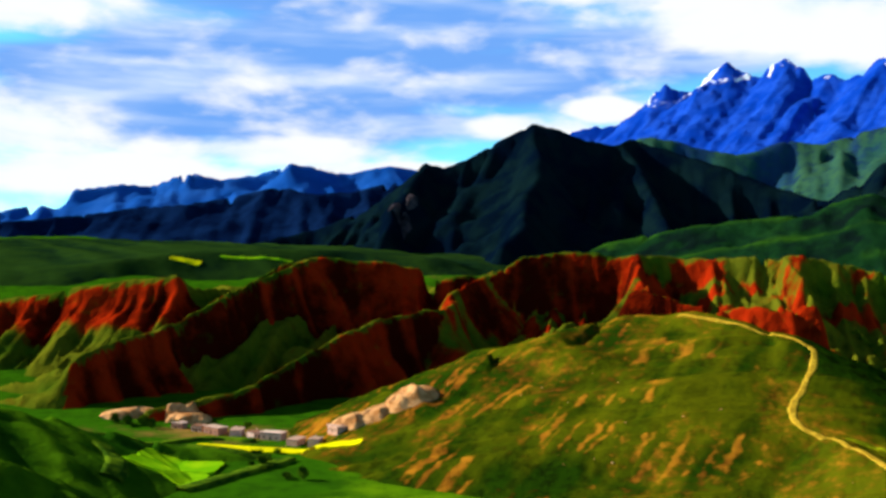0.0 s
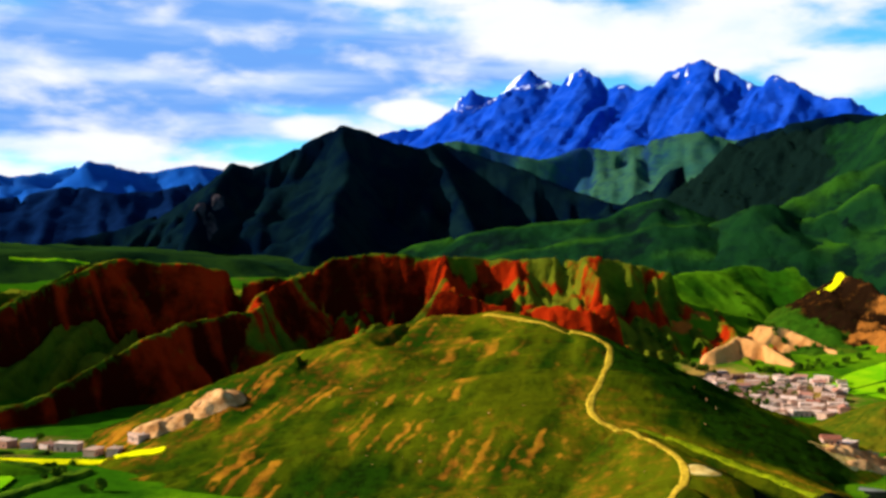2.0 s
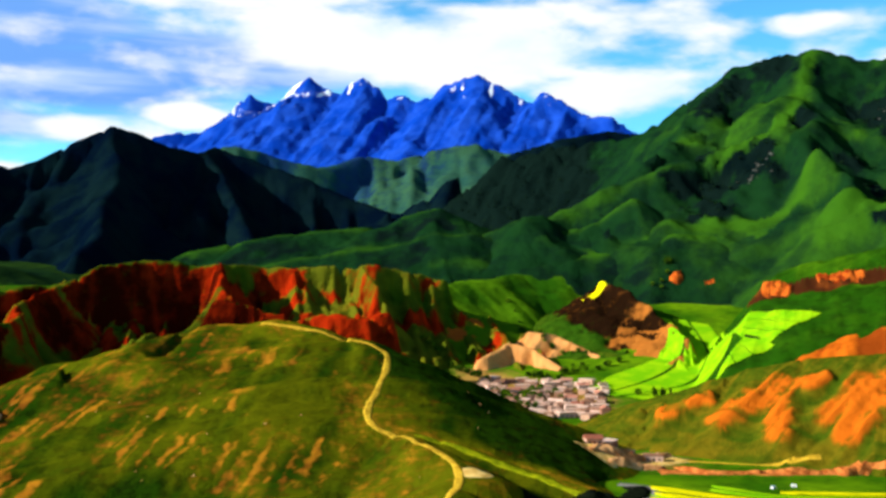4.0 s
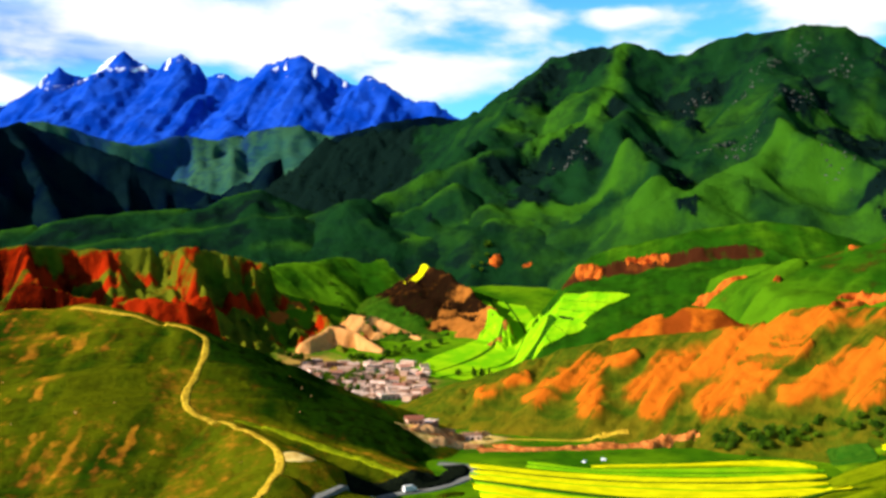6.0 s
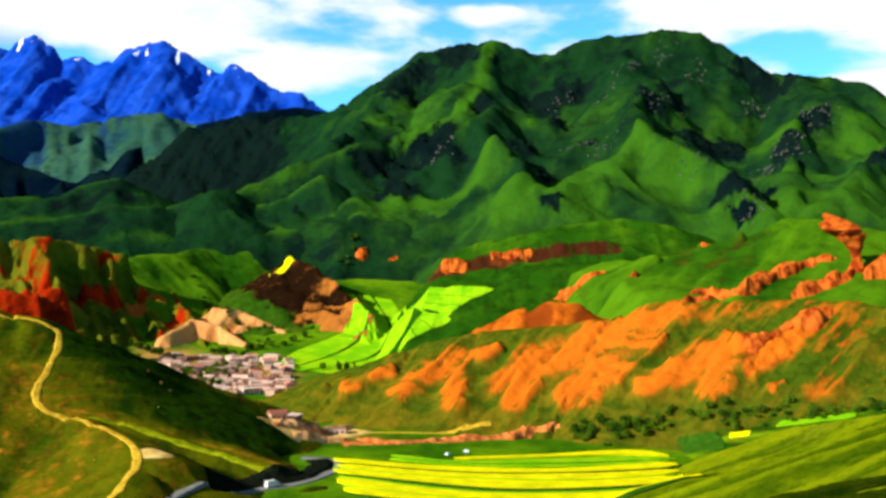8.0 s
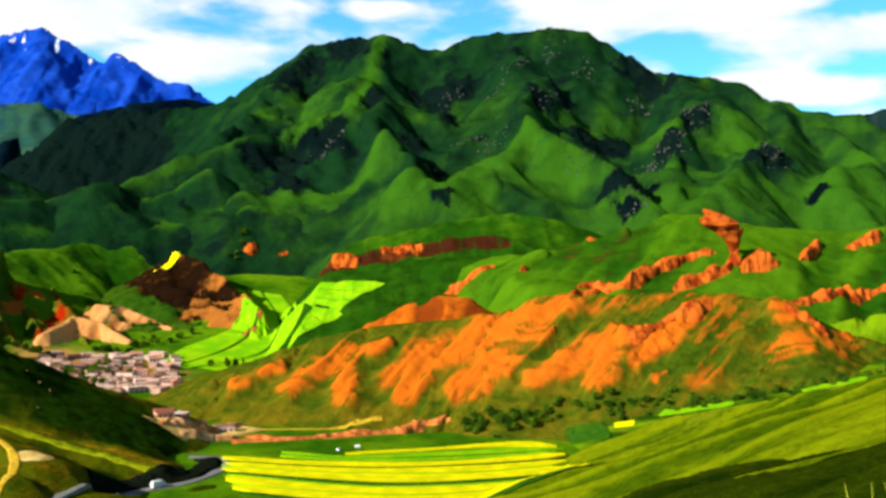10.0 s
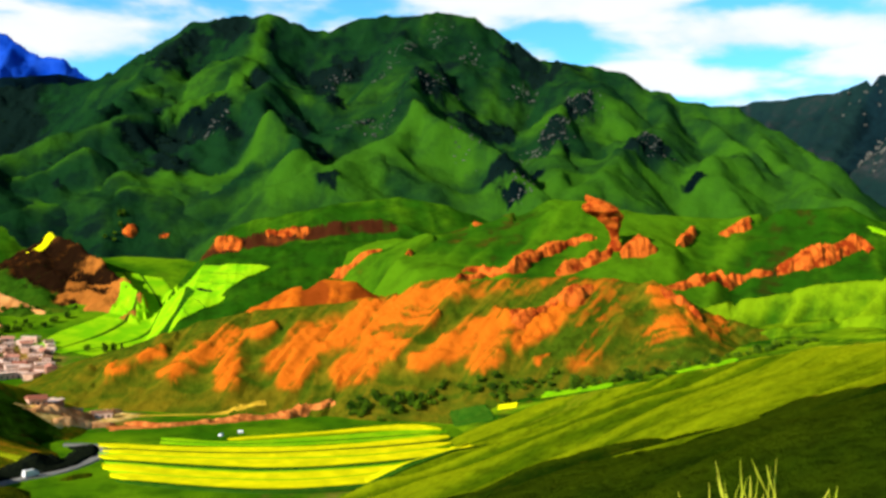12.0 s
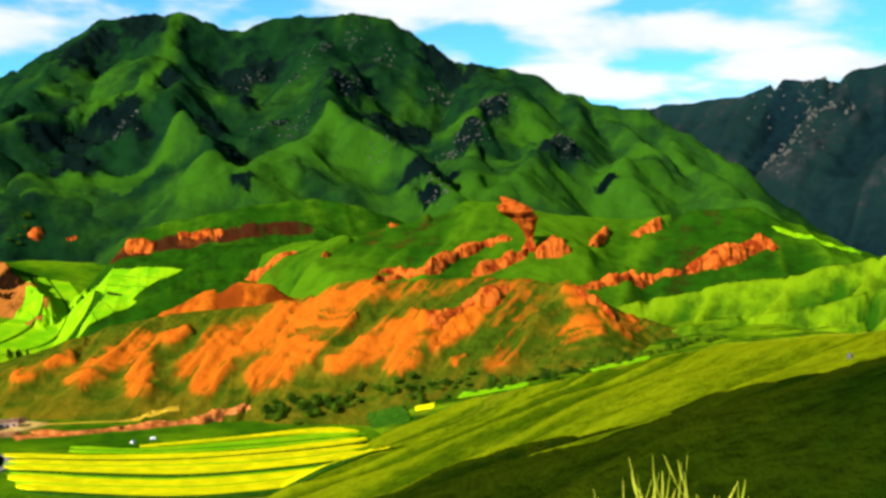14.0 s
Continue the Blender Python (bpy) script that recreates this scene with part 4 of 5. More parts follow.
def ribbon_mesh(name, pts, width, mat, lift, wob=0.0, seed=0, spacing=2.0, across=5, level=False, parent=None):
    """A strip that follows the land, with its edges turned down into it."""
    c = smooth_line(pts, spacing)
    d = np.gradient(c, axis=0)
    d /= np.maximum(np.hypot(d[:, 0], d[:, 1]), 1e-6)[:, None]
    side = np.stack([d[:, 1], -d[:, 0]], 1)
    wide = width * (1 + wob * (fbm(np.arange(len(c)) / 6.0, np.zeros(len(c)), seed) - 0.5) * 2)
    us = np.linspace(-0.5, 0.5, across)
    u = np.array([-0.56, *us, 0.56])
    Q = c[:, None, :2] + side[:, None] * (u[None] * wide[:, None])[..., None]
    Z = np.repeat(surface(c[:, 0], c[:, 1])[:, None], len(u), 1) if level else surface(Q[..., 0].ravel(), Q[..., 1].ravel()).reshape(Q.shape[:2])
    V = np.concatenate([Q, (Z + np.where(np.abs(u) < 0.51, lift, -1.2))[..., None]], -1)
    n, m = V.shape[:2]
    faces = [(i * m + j, i * m + j + 1, (i + 1) * m + j + 1, (i + 1) * m + j) for i in range(n - 1) for j in range(m - 1)]
    return mesh_ob(name, V.reshape(-1, 3), faces, mat, parent, True)


# ---- footpath, road, lit spur strip and verge shade ----
tagged(ribbon_mesh("footpath", [(148, 366), (162, 380), (174, 394), (185, 408), (191, 426), (192, 448), (188, 470), (184, 487), (178, 496), (177, 508), (183, 524), (196, 544), (213, 578), (211, 593), (204, 606), (186, 627), (172, 640), (153, 655)],
                   3.6, "path", 0.16, 0.5, 3, 1.2), "trodden yellow earth footpath along the hill", "path", kind="structure")


def worn_patch(name, x, y, long, short, turn, mat, seed, parent=None):
    """A ragged oval of bare earth laid on the land."""
    V, F, around = [], [], 28
    ca, sa = math.cos(radians(turn)), math.sin(radians(turn))
    for k in range(7):
        for a in range(around):
            t = a / around * 2 * math.pi
            r = (k / 5) * (0.75 + 0.5 * float(fbm(np.array([math.cos(t) * 1.6 + 5]), np.array([math.sin(t) * 1.6 + 5]), seed, 3)[0]))
            u, v = r * long * math.cos(t), r * short * math.sin(t)
            V.append((x + u * ca - v * sa, y + u * sa + v * ca))
    V = np.array(V)
    drop = np.repeat(np.where(np.arange(7) == 6, -0.6, 0.24 - 0.03 * np.arange(7)), around)
    V = np.column_stack([V, surface(V[:, 0], V[:, 1]) + drop])
    for k in range(6):
        F += [(k * around + a, k * around + (a + 1) % around, (k + 1) * around + (a + 1) % around, (k + 1) * around + a) for a in range(around)]
    return mesh_ob(name, V, F, mat, parent, True)


tagged(worn_patch("footpath_clearing", 195, 414, 8.5, 6.5, -20, "pale_sand", 9), "wide pale sandy clearing beside the footpath", "path", kind="structure")
# bright strip laid for the sunlit ridge line along the spur
tagged(ribbon_mesh("spur_track", [(194, 484), (205, 482), (215, 475), (232, 458), (246, 440), (256, 424)], 4.6, "lit_strip_grass", 0.22, 0.4, 12, 1.5), "yellow green strip painted as the spur's lit edge", "path", kind="structure")
tagged(ribbon_mesh("road", ROAD, 6.0, "asphalt", 0.35, 0.0, 0, 2.0, 5, True), "grey asphalt valley road bending round the hill", "road", kind="structure")
# black strip laid as the shade between hill foot and road
tagged(ribbon_mesh("road_verge", [(220, 411), (230, 413), (249, 416), (268, 416), (286, 425), (299, 436), (302, 446)], 11.0, "shade_hedge_black", 0.9, 0.3, 5, 1.5),
       "black strip painted as shade below the hill", "verge", kind="structure")
tagged(ribbon_mesh("field_track", [(345, 512), (372, 500), (410, 474), (440, 458)], 2.5, "path", 0.3, 0.3, 6, 3.0), "pale farm track beyond the yellow field", "path", kind="structure")


# ---- fields ----
def along(line, u):
    """Points at the parts u of a smooth line."""
    p = smooth_line(line, 3.0)
    run = np.concatenate([[0], np.cumsum(np.hypot(*np.diff(p, axis=0).T))])
    return np.column_stack([np.interp(np.clip(u, 0, 1) * run[-1], run, p[:, k]) for k in (0, 1)])


def strip_field(name, label, quad, bands, height, category="field", group="", steps=48, near=None, taper=0.06):
    """A field of sown strips between its far edge a-b and its near edge d-c, or between two lines;
    bands: from, to (of the depth) and material."""
    far, near = (quad, near) if near else (quad[:2], quad[:1:-1])
    mid = (np.mean(far, axis=0) + np.mean(near, axis=0)) / 2
    deep = float(np.hypot(*(np.mean(far, axis=0) - np.mean(near, axis=0))))
    base = float(surface(mid[0], mid[1])[0])
    root = empty(name, (mid[0], mid[1], base), label, category, group)
    ragged = 1.0 if len(far) > 2 else 0.35
    taper = taper * ragged
    for f0, f1, mat in bands:
        u = np.linspace(rng.uniform(0, 0.03) * ragged, 1 - rng.uniform(0, 0.07) * ragged, steps)
        A, D = along(far, u), along(near, u)
        end = 6 * taper * (f1 - f0) * np.clip(1 - np.minimum(u - u[0], u[-1] - u) / 0.06, 0, 1)
        rows = []
        n = max(3, int(deep * (f1 - f0) / 4) + 2)
        for f, drop in [(f0, 1)] + [(f, 0) for f in np.linspace(f0, f1, n)] + [(f1, 1)]:
            ff = f + end * (1 - 2 * (f - f0) / (f1 - f0)) + 0.016 * np.sin(u * 5 + f * 9) + 0.007 * np.sin(u * 13 + f * 17)
            p = A * (1 - ff)[:, None] + D * ff[:, None]
            rows.append(np.column_stack([p, np.full(len(p), height if not drop else -0.8)]))
        V = np.stack(rows, 1)
        m = V.shape[1]
        V[..., 2] += surface(V[..., 0].ravel(), V[..., 1].ravel()).reshape(V.shape[:2])
        V -= [mid[0], mid[1], base]
        faces = [(i * m + j, i * m + j + 1, (i + 1) * m + j + 1, (i + 1) * m + j) for i in range(steps - 1) for j in range(m - 1)]
        mesh_ob("crop_strip", V.reshape(-1, 3), faces, mat, root, False)
    return root


strip_field("rape_field", "large yellow flowering rape field in sown strips", [(312, 449), (339, 409), (375, 375), (415, 351), (466, 335)],
            [(0.0, 0.13, "rape"), (0.135, 0.17, "crop_dark"), (0.175, 0.30, "rape"), (0.305, 0.325, "crop"), (0.33, 0.49, "rape"), (0.495, 0.56, "crop_dark"), (0.565, 0.60, "crop"),
             (0.605, 0.75, "rape"), (0.755, 0.775, "crop"), (0.78, 0.95, "rape"), (0.955, 1.03, "crop_dark")],
            0.9, taper=0.055, near=[(270, 380), (286, 344), (309, 309), (345, 288), (404, 269)])
strip_field("rape_field", "narrow curved yellow strip beyond the large field", [(365, 413), (413, 391), (452, 379), (472, 369), (481, 351)], [(0.0, 1.0, "rape")], 0.9,
            near=[(362, 409), (408, 387), (447, 370), (463, 358), (473, 342)], group="small yellow fields")
strip_field("crop_field", "green crop strip above the yellow field", [(347, 440), (363, 406), (405, 384), (454, 363), (476, 343)], [(0.05, 0.5, "crop"), (0.52, 0.6, "crop_dark"), (0.62, 0.9, "crop")], 0.6,
            near=[(333, 425), (356, 397), (389, 368), (431, 345), (469, 337)], group="valley crop plots")
strip_field("crop_field", "long bright green crop field climbing the side valley", [(667, 949), (640, 890), (612, 850), (575, 835), (528, 818), (475, 774)],
            [(0.0, 0.3, "crop"), (0.31, 0.325, "crop_dark"), (0.335, 0.62, "crop"), (0.63, 0.65, "crop_dark"), (0.66, 1.0, "crop")], 0.7, group="valley crop plots", taper=0.01,
            near=[(700, 895), (662, 815), (625, 762), (580, 725), (535, 722), (488, 730)])
PLOTS = [[(640, 788), (668, 700), (600, 690), (606, 732)], [(606, 724), (600, 684), (540, 680), (560, 698)]]
for i, q in enumerate(PLOTS):
    strip_field("crop_field", "bright green crop plot between dark field banks", q,
                [(-0.06, 0.30, "crop"), (0.305, 0.318, "crop_dark"), (0.322, 0.66, "crop"), (0.665, 0.68, "crop_dark"), (0.685, 1.08, "crop")], 0.7, group="valley crop plots", taper=0.01)
    a, b, c, d = q
    tagged(ribbon_mesh("field_bank", [a, ((a[0] + b[0]) / 2 + 3, (a[1] + b[1]) / 2)], 3.0, "shade_hedge_black", 1.1, 0.5, 30 + i, 3.0), "dark hedge bank between crop plots", "hedge", "valley hedge banks")
strip_field("crop_field", "bright green crop plot on the valley floor", [(-155, 536), (-112, 532), (-114, 476), (-156, 492)], [(0.0, 0.48, "crop"), (0.5, 1.0, "crop")], 1.3, group="valley crop plots")
strip_field("rape_field", "narrow yellow green strip field on the valley floor", [(-141, 588), (-70, 571), (-76, 560), (-138, 572)], [(0.0, 1.0, "rape")], 0.6, group="small yellow fields")
strip_field("rape_field", "narrow yellow strip field at the hill foot", [(-72, 574), (-42, 562), (-43, 555), (-69, 560)], [(0.0, 1.0, "rape")], 0.6, group="small yellow fields")
strip_field("rape_field", "small yellow field on the bluff top", [(606, 1008), (646, 1006), (638, 984), (612, 988)], [(0.0, 1.0, "rape")], 0.7, group="small yellow fields")
strip_field("rape_field", "far yellow field among green meadows", [(-409, 1522), (-362, 1530), (-364, 1516), (-408, 1508)], [(0.0, 1.0, "rape")], 1.0, group="small yellow fields")
strip_field("crop_field", "far bright green meadow strips", [(-345, 1560), (-235, 1600), (-233, 1588), (-340, 1546)], [(0.0, 0.5, "crop"), (0.7, 1.0, "crop_dark")], 0.8, group="valley crop plots")
strip_field("crop_field", "bright green strip below the mountain foot", [(962, 238), (990, 160), (978, 160), (954, 230)], [(0.0, 1.0, "crop")], 0.7, group="valley crop plots")
strip_field("crop_field", "small dark green plot at the field end", [(501, 362), (517, 343), (497, 325), (490, 349)], [(0.0, 1.0, "crop_dark")], 0.9, group="valley crop plots")
strip_field("rape_field", "small yellow plot beside the shrubs", [(520, 339), (524, 327), (512, 320), (509, 331)], [(0.0, 0.7, "rape")], 0.8, group="small yellow fields")
strip_field("crop_field", "bright meadow strip among the shrubs", [(545, 322), (575, 288), (566, 284), (536, 318)], [(0.0, 1.0, "crop")], 0.6, group="valley crop plots")
strip_field("crop_field", "bright meadow strip among the shrubs", [(606, 262), (640, 234), (632, 230), (598, 256)], [(0.0, 1.0, "crop")], 0.6, group="valley crop plots")


# hedge strips added to give the valley floor its dark shaded bands
for i, (line, wide) in enumerate((([(-168, 505), (-156, 486), (-150, 470), (-148, 455)], 9), ([(-120, 470), (-104, 500), (-80, 545)], 8), ([(-200, 560), (-170, 575), (-140, 600), (-110, 596)], 6),
                                  ([(-176, 545), (-150, 560), (-120, 552), (-92, 545)], 5))):
    tagged(ribbon_mesh("hedge", line, wide, "leaf", 1.8, 0.6, 60 + i, 2.0), "low dark green hedge strip added for shading between valley fields", "hedge", "western hedges")

# ---- rock outcrops ----
def outcrop(name, label, line, height, width, mat, seed, category="rock", group="", jag=0.28, lean=0.0, lumps=0.15):
    """A craggy rib of rock along a line on the land."""
    c = smooth_line(line, 1.0)
    n, m = len(c), 17
    d = np.gradient(c, axis=0)
    d /= np.maximum(np.hypot(d[:, 0], d[:, 1]), 1e-6)[:, None]
    side = np.stack([d[:, 1], -d[:, 0]], 1)
    t = np.linspace(0, 1, n)
    body = np.sin(np.clip(t, 0.02, 0.98) * math.pi) ** 0.45
    tall = height * body * (1 - jag + 2 * jag * fbm(np.arange(n) / 14.0, np.zeros(n) + seed, seed, 5, 0.6))
    wide = width * body * (0.7 + 0.6 * fbm(np.arange(n) / 7.0, np.ones(n) * 3, seed + 1, 3))
    lump = fbm(np.arange(n) / 10.0, np.zeros(n) + 2.0, seed + 3, 3)
    tall, wide = tall * (1 - lumps + 1.3 * lumps * step(lump, 0.30, 0.62)), wide * (1 - 0.6 * lumps + lumps * step(lump, 0.30, 0.64))
    at = (float(c[:, 0].mean()), float(c[:, 1].mean()))
    z0 = float(surface(*at)[0])
    rows = []
    across = np.linspace(-1, 1, m)
    FX, FY = c[:, :1] + side[:, :1] * across * wide[:, None] * 0.5, c[:, 1:2] + side[:, 1:] * across * wide[:, None] * 0.5
    feet = surface(FX.ravel(), FY.ravel()).reshape(n, m)
    for j in range(m):
        u = across[j]
        lift = np.maximum(0, 1 - abs(u - 0.25 * (1 - u * u)) ** 2.2)
        q = c[:, :2] + side * (u * wide * 0.5 + lean * tall * lift)[:, None]
        crag = (ridged((q[:, 0] + 0.6 * q[:, 1]) / 21.0, (q[:, 1] - 0.6 * q[:, 0]) / 10.0, seed + 5, 4) - 0.6) * 2.2 + (fbm(q[:, 0] / 3.0, q[:, 1] / 3.0, seed + 8, 3) - 0.5) * 0.8
        z = feet[:, j] - 1.5 + lift * (tall + 1.5) * (1 + 0.85 * jag * crag)
        q = q + side * (crag * width * 0.11)[:, None]
        rows.append(np.column_stack([q, z]) - [at[0], at[1], z0])
    V = np.stack(rows, 1)
    faces = [(i * m + j, i * m + j + 1, (i + 1) * m + j + 1, (i + 1) * m + j) for i in range(n - 1) for j in range(m - 1)]
    ob = mesh_ob(name, V.reshape(-1, 3), faces, mat, None, True)
    ob.location = (*at, z0)
    return tagged(ob, label, category, group)


RED = "red sandstone ribs on the pasture hill"


def horn(at, base_z):
    """A bulky rock head that leans off a narrow stem."""
    right = np.array((0.47, -0.88, 0.0))
    bm = bmesh.new()
    for lobe, path in enumerate(([(1, -6, 9), (1, 4, 5), (0, 12, 4), (-2, 19, 6), (-5, 25, 11), (-9, 31, 15), (-14, 36, 13), (-20, 41, 7), (-25, 45, 1)],)):
        rings = []
        fine = smooth_line(path, 1.6)
        for k, (u, h, r) in enumerate(fine):
            ring = []
            for a in range(12):
                t = a / 12 * 2 * math.pi
                rr = r * (0.5 + 1.0 * float(fbm(np.array([k / 3.0 + lobe * 9]), np.array([math.cos(t) * 1.5 + math.sin(t) * 0.9 + 5]), 77, 3)[0]))
                p = right * (u + rr * math.cos(t)) + np.array((0.88, 0.47, 0)) * (0.55 * rr * math.sin(t) - 0.42 * max(0, h - 8)) + np.array((0, 0, h))
                ring.append(bm.verts.new(p.tolist()))
            rings.append(ring)
        for p, q in zip(rings, rings[1:]):
            for a in range(12):
                bm.faces.new((p[a], p[(a + 1) % 12], q[(a + 1) % 12], q[a]))
        bm.faces.new(rings[-1])
    bmesh.ops.recalc_face_normals(bm, faces=bm.faces[:])
    ob = part("sandstone_horn", bm, "redrock", None)
    ob.location = (*at, base_z)
    return tagged(ob, "tall leaning red sandstone horn above green pasture", "rock", RED)


horn((780, 396), float(surface(780, 396)[0]))
outcrop("sandstone_rib", "dark red sandstone rib below the horn", [(716, 415), (739, 407), (762, 396), (778, 396)], 9, 14, "redrock", 502, group=RED, lean=-0.5)
outcrop("sandstone_boulder", "pinkish sandstone block beside the horn", [(770, 386), (786, 378), (795, 363)], 13, 15, "redrock", 503, group=RED)
for seed, h, w, line in ((511, 8, 14, [(672, 478), (689, 471), (693, 447), (734, 448), (771, 437), (789, 418)]),
                         (513, 4, 9, [(640, 470), (660, 470), (684, 462)]), (514, 9, 12, [(835, 362), (862, 367), (890, 371)]), (515, 6, 13, [(892, 347), (910, 342), (931, 331)]),
                         (516, 7, 14, [(751, 334), (787, 321), (826, 309), (852, 285)]), (517, 15, 22, [(852, 282), (886, 254), (920, 235), (914, 220)])):
    outcrop("sandstone_rib", "jagged orange red sandstone rib in green pasture", line, h * 0.8, w * 1.1, "redrock", seed, group=RED, jag=0.38, lumps=0.3)
for seed, h, w, line in ((521, 5, 12, [(706, 818), (714, 806), (724, 796)]), (522, 4, 10, [(744, 783), (758, 766), (772, 748)]), (523, 10, 14, [(690, 640), (706, 622), (716, 600)]),
                         (524, 7, 8, [(690, 549), (700, 551)]), (525, 6, 18, [(735, 1010), (752, 1016)]), (526, 5, 14, [(762, 983), (774, 980)]), (527, 3, 12, [(785, 536), (776, 545)])):
    outcrop("red_bank_outcrop", "broken red earth outcrop on a green slope", line, h * 0.8, w, "redrock", seed, group="red earth outcrops", lumps=0.5)
for seed, h, w, line in ((531, 5, 16, [(574, 366), (592, 363), (610, 354)]), (532, 6, 15, [(604, 357), (622, 349), (640, 342)]), (533, 6, 10, [(664, 300), (672, 284), (669, 270)])):
    outcrop("hill_crag", "crumbling pink orange crag on the bare hill", line, h * 0.8, w, "redrock", seed, group="orange hill crags", lumps=0.6)
for seed, h, w, line in ((541, 2.6, 13, [(355, 484), (369, 463), (397, 455)]), (542, 3.4, 14, [(392, 457), (424, 445), (446, 437), (468, 427)])):
    outcrop("earth_bank", "low orange earth bank along the field track", line, h, w, "orange_bank", seed, group="orange earth banks", jag=0.3, lumps=0.3)
for seed, h, w, line in ((543, 3.4, 18, [(304, 500), (322, 506), (340, 510), (358, 514), (376, 518)]), (544, 2.2, 12, [(312, 488), (330, 489), (350, 486)])):
    outcrop("earth_bank", "pale pink earth bank below the hill nose", line, h, w, "pale_rock", seed, group="orange earth banks", jag=0.3, lumps=0.4)
for k, (line, wide, mat) in enumerate((([(306, 494), (326, 500), (350, 506), (374, 514)], 30, "pale_sand"), ([(340, 478), (362, 468), (392, 456), (424, 446), (450, 436)], 12, "orange_bank"))):
    tagged(ribbon_mesh("bare_earth", line, wide, mat, 0.25, 0.6, 80 + k, 2.0), "bare trodden earth beside the field track", "ground", kind="structure")
for seed, h, w, line in ((551, 12, 16, [(-226, 672), (-205, 690), (-186, 684)]), (552, 10, 14, [(-180, 672), (-166, 668), (-152, 672)]),
                         (553, 12, 14, [(-66, 600), (-48, 598), (-30, 603)]), (554, 15, 15, [(-34, 604), (-18, 604), (-4, 612)])):
    outcrop("pale_bluff", "pale eroded sandstone bluff at the valley edge", line, h * 0.5, w * 2.2, "pale_rock", seed, group="pale valley bluffs", jag=0.12, lumps=0.12)


for seed, h, w, line in ((561, 9, 50, [(-120, 2190), (-95, 2200), (-75, 2215)]), (562, 9, 26, [(-80, 2225), (-72, 2235), (-60, 2250)])):
    outcrop("mountain_crag", "dusky pink crag on the dark mountain", line, h, w, "dusk_rock", seed, group="dark mountain crags", jag=0.3)


# ---- boulders on the mountains ----
def boulders(name, label, centres, count, spread, size, mat, seed):
    r = np.random.RandomState(seed)
    verts, faces = [], []
    ico = bmesh.new()
    bmesh.ops.create_icosphere(ico, subdivisions=1, radius=1.0)
    base = np.array([v.co[:] for v in ico.verts])
    tri = [tuple(v.index for v in f.verts) for f in ico.faces]
    ico.free()
    P = np.concatenate([r.normal(0, spread, (count, 2)) * (1.0, 0.8) + c for c in np.array(centres, float)])
    for x, y, z in np.column_stack([P, surface(P[:, 0], P[:, 1])]):
        if r.uniform() < 0.9:
            s = size * r.uniform(0.35, 1.0) * np.array([r.uniform(0.8, 1.4), r.uniform(0.8, 1.4), r.uniform(0.7, 1.3)])
            v = base * s * r.uniform(0.75, 1.2, (len(base), 1)) + (x, y, z + s[2] * 0.2)
            k = len(verts)
            verts.extend(v.tolist())
            faces.extend([(a + k, b + k, c + k) for a, b, c in tri])
    ob = mesh_ob(name, verts, faces, mat)
    return tagged(ob, label, "rocks", kind="stuff")


boulders("mountain_rocks", "scattered grey rocks on the green mountain",
         [(1425, 1080), (1335, 1078), (1435, 1019), (1253, 975), (1300, 971), (1271, 1077), (1126, 1006), (1129, 960), (1394, 793), (1416, 775),
          (1321, 764), (1300, 780), (1268, 783), (1129, 797), (1086, 678), (1387, 664), (1382, 638), (968, 1128), (1257, 1165), (1434, 906)],
         30, 14, 2.1, "grey_rock", 5)
boulders("crag_rocks", "grey crags on the dark mountain", [(2503, 633), (2294, 542), (2487, 551), (2471, 497), (2210, 509), (2325, 443), (2117, 508), (2313, 487)], 24, 34, 5.0, "grey_rock", 6)
boulders("hill_stones", "small pale stones on the near hills", [(35, 628), (87, 558), (60, 487), (120, 520), (-10, 600), (60, 570), (150, 420), (250, 520)], 4, 16, 0.7, "pale_rock", 8)


# ---- village houses ----
def house(w, d, h, kind, label, group):
    root = empty("house", (0, 0, 0), label, "house", group)
    part("wall", box_bm(-w / 2, -d / 2, -1.5, w / 2, d / 2, h, 0.06), "wall", root)
    if kind == "gable":
        o = 0.5
        V = [(-w / 2 - o, -d / 2 - o, h), (w / 2 + o, -d / 2 - o, h), (w / 2 + o, d / 2 + o, h), (-w / 2 - o, d / 2 + o, h), (-w / 2 - o, 0, h + d * 0.28), (w / 2 + o, 0, h + d * 0.28)]
        mesh_ob("roof", V, [(0, 1, 5, 4), (2, 3, 4, 5), (0, 4, 3), (1, 2, 5), (3, 2, 1, 0)], "red_roof", root)
    else:
        part("roof", box_bm(-w / 2 - 0.25, -d / 2 - 0.25, h + 0.003, w / 2 + 0.25, d / 2 + 0.25, h + 0.35, 0.05), "roof", root)
        part("chimney", box_bm(w * 0.25, d * 0.1, h + 0.35, w * 0.25 + 0.6, d * 0.1 + 0.6, h + 1.3), "wall", root)
    part("door", box_bm(-0.6, -d / 2 - 0.06, 0, 0.6, -d / 2 - 0.003, 2.1), "dark", root)
    for x in (-w * 0.3, w * 0.3):
        win = part("window", box_bm(x - 0.7, -d / 2 - 0.05, 0.9, x + 0.7, -d / 2 - 0.003, 2.1), "dark", root)
        part("sill", box_bm(x - 0.85, -d / 2 - 0.14, 0.78, x + 0.85, -d / 2 - 0.003, 0.897), "roof", win)
    return root


kinds = [house(11, 7, 3.6, "flat", "pinkish adobe house with a pale flat roof", "village houses"), house(8, 6.5, 3.4, "flat", "small adobe house with a flat roof", "village houses"),
         house(14, 7.5, 4.2, "flat", "long adobe farmhouse with a pale flat roof", "village houses"), house(10, 7, 3.5, "gable", "village house with a red pitched roof", "village houses")]
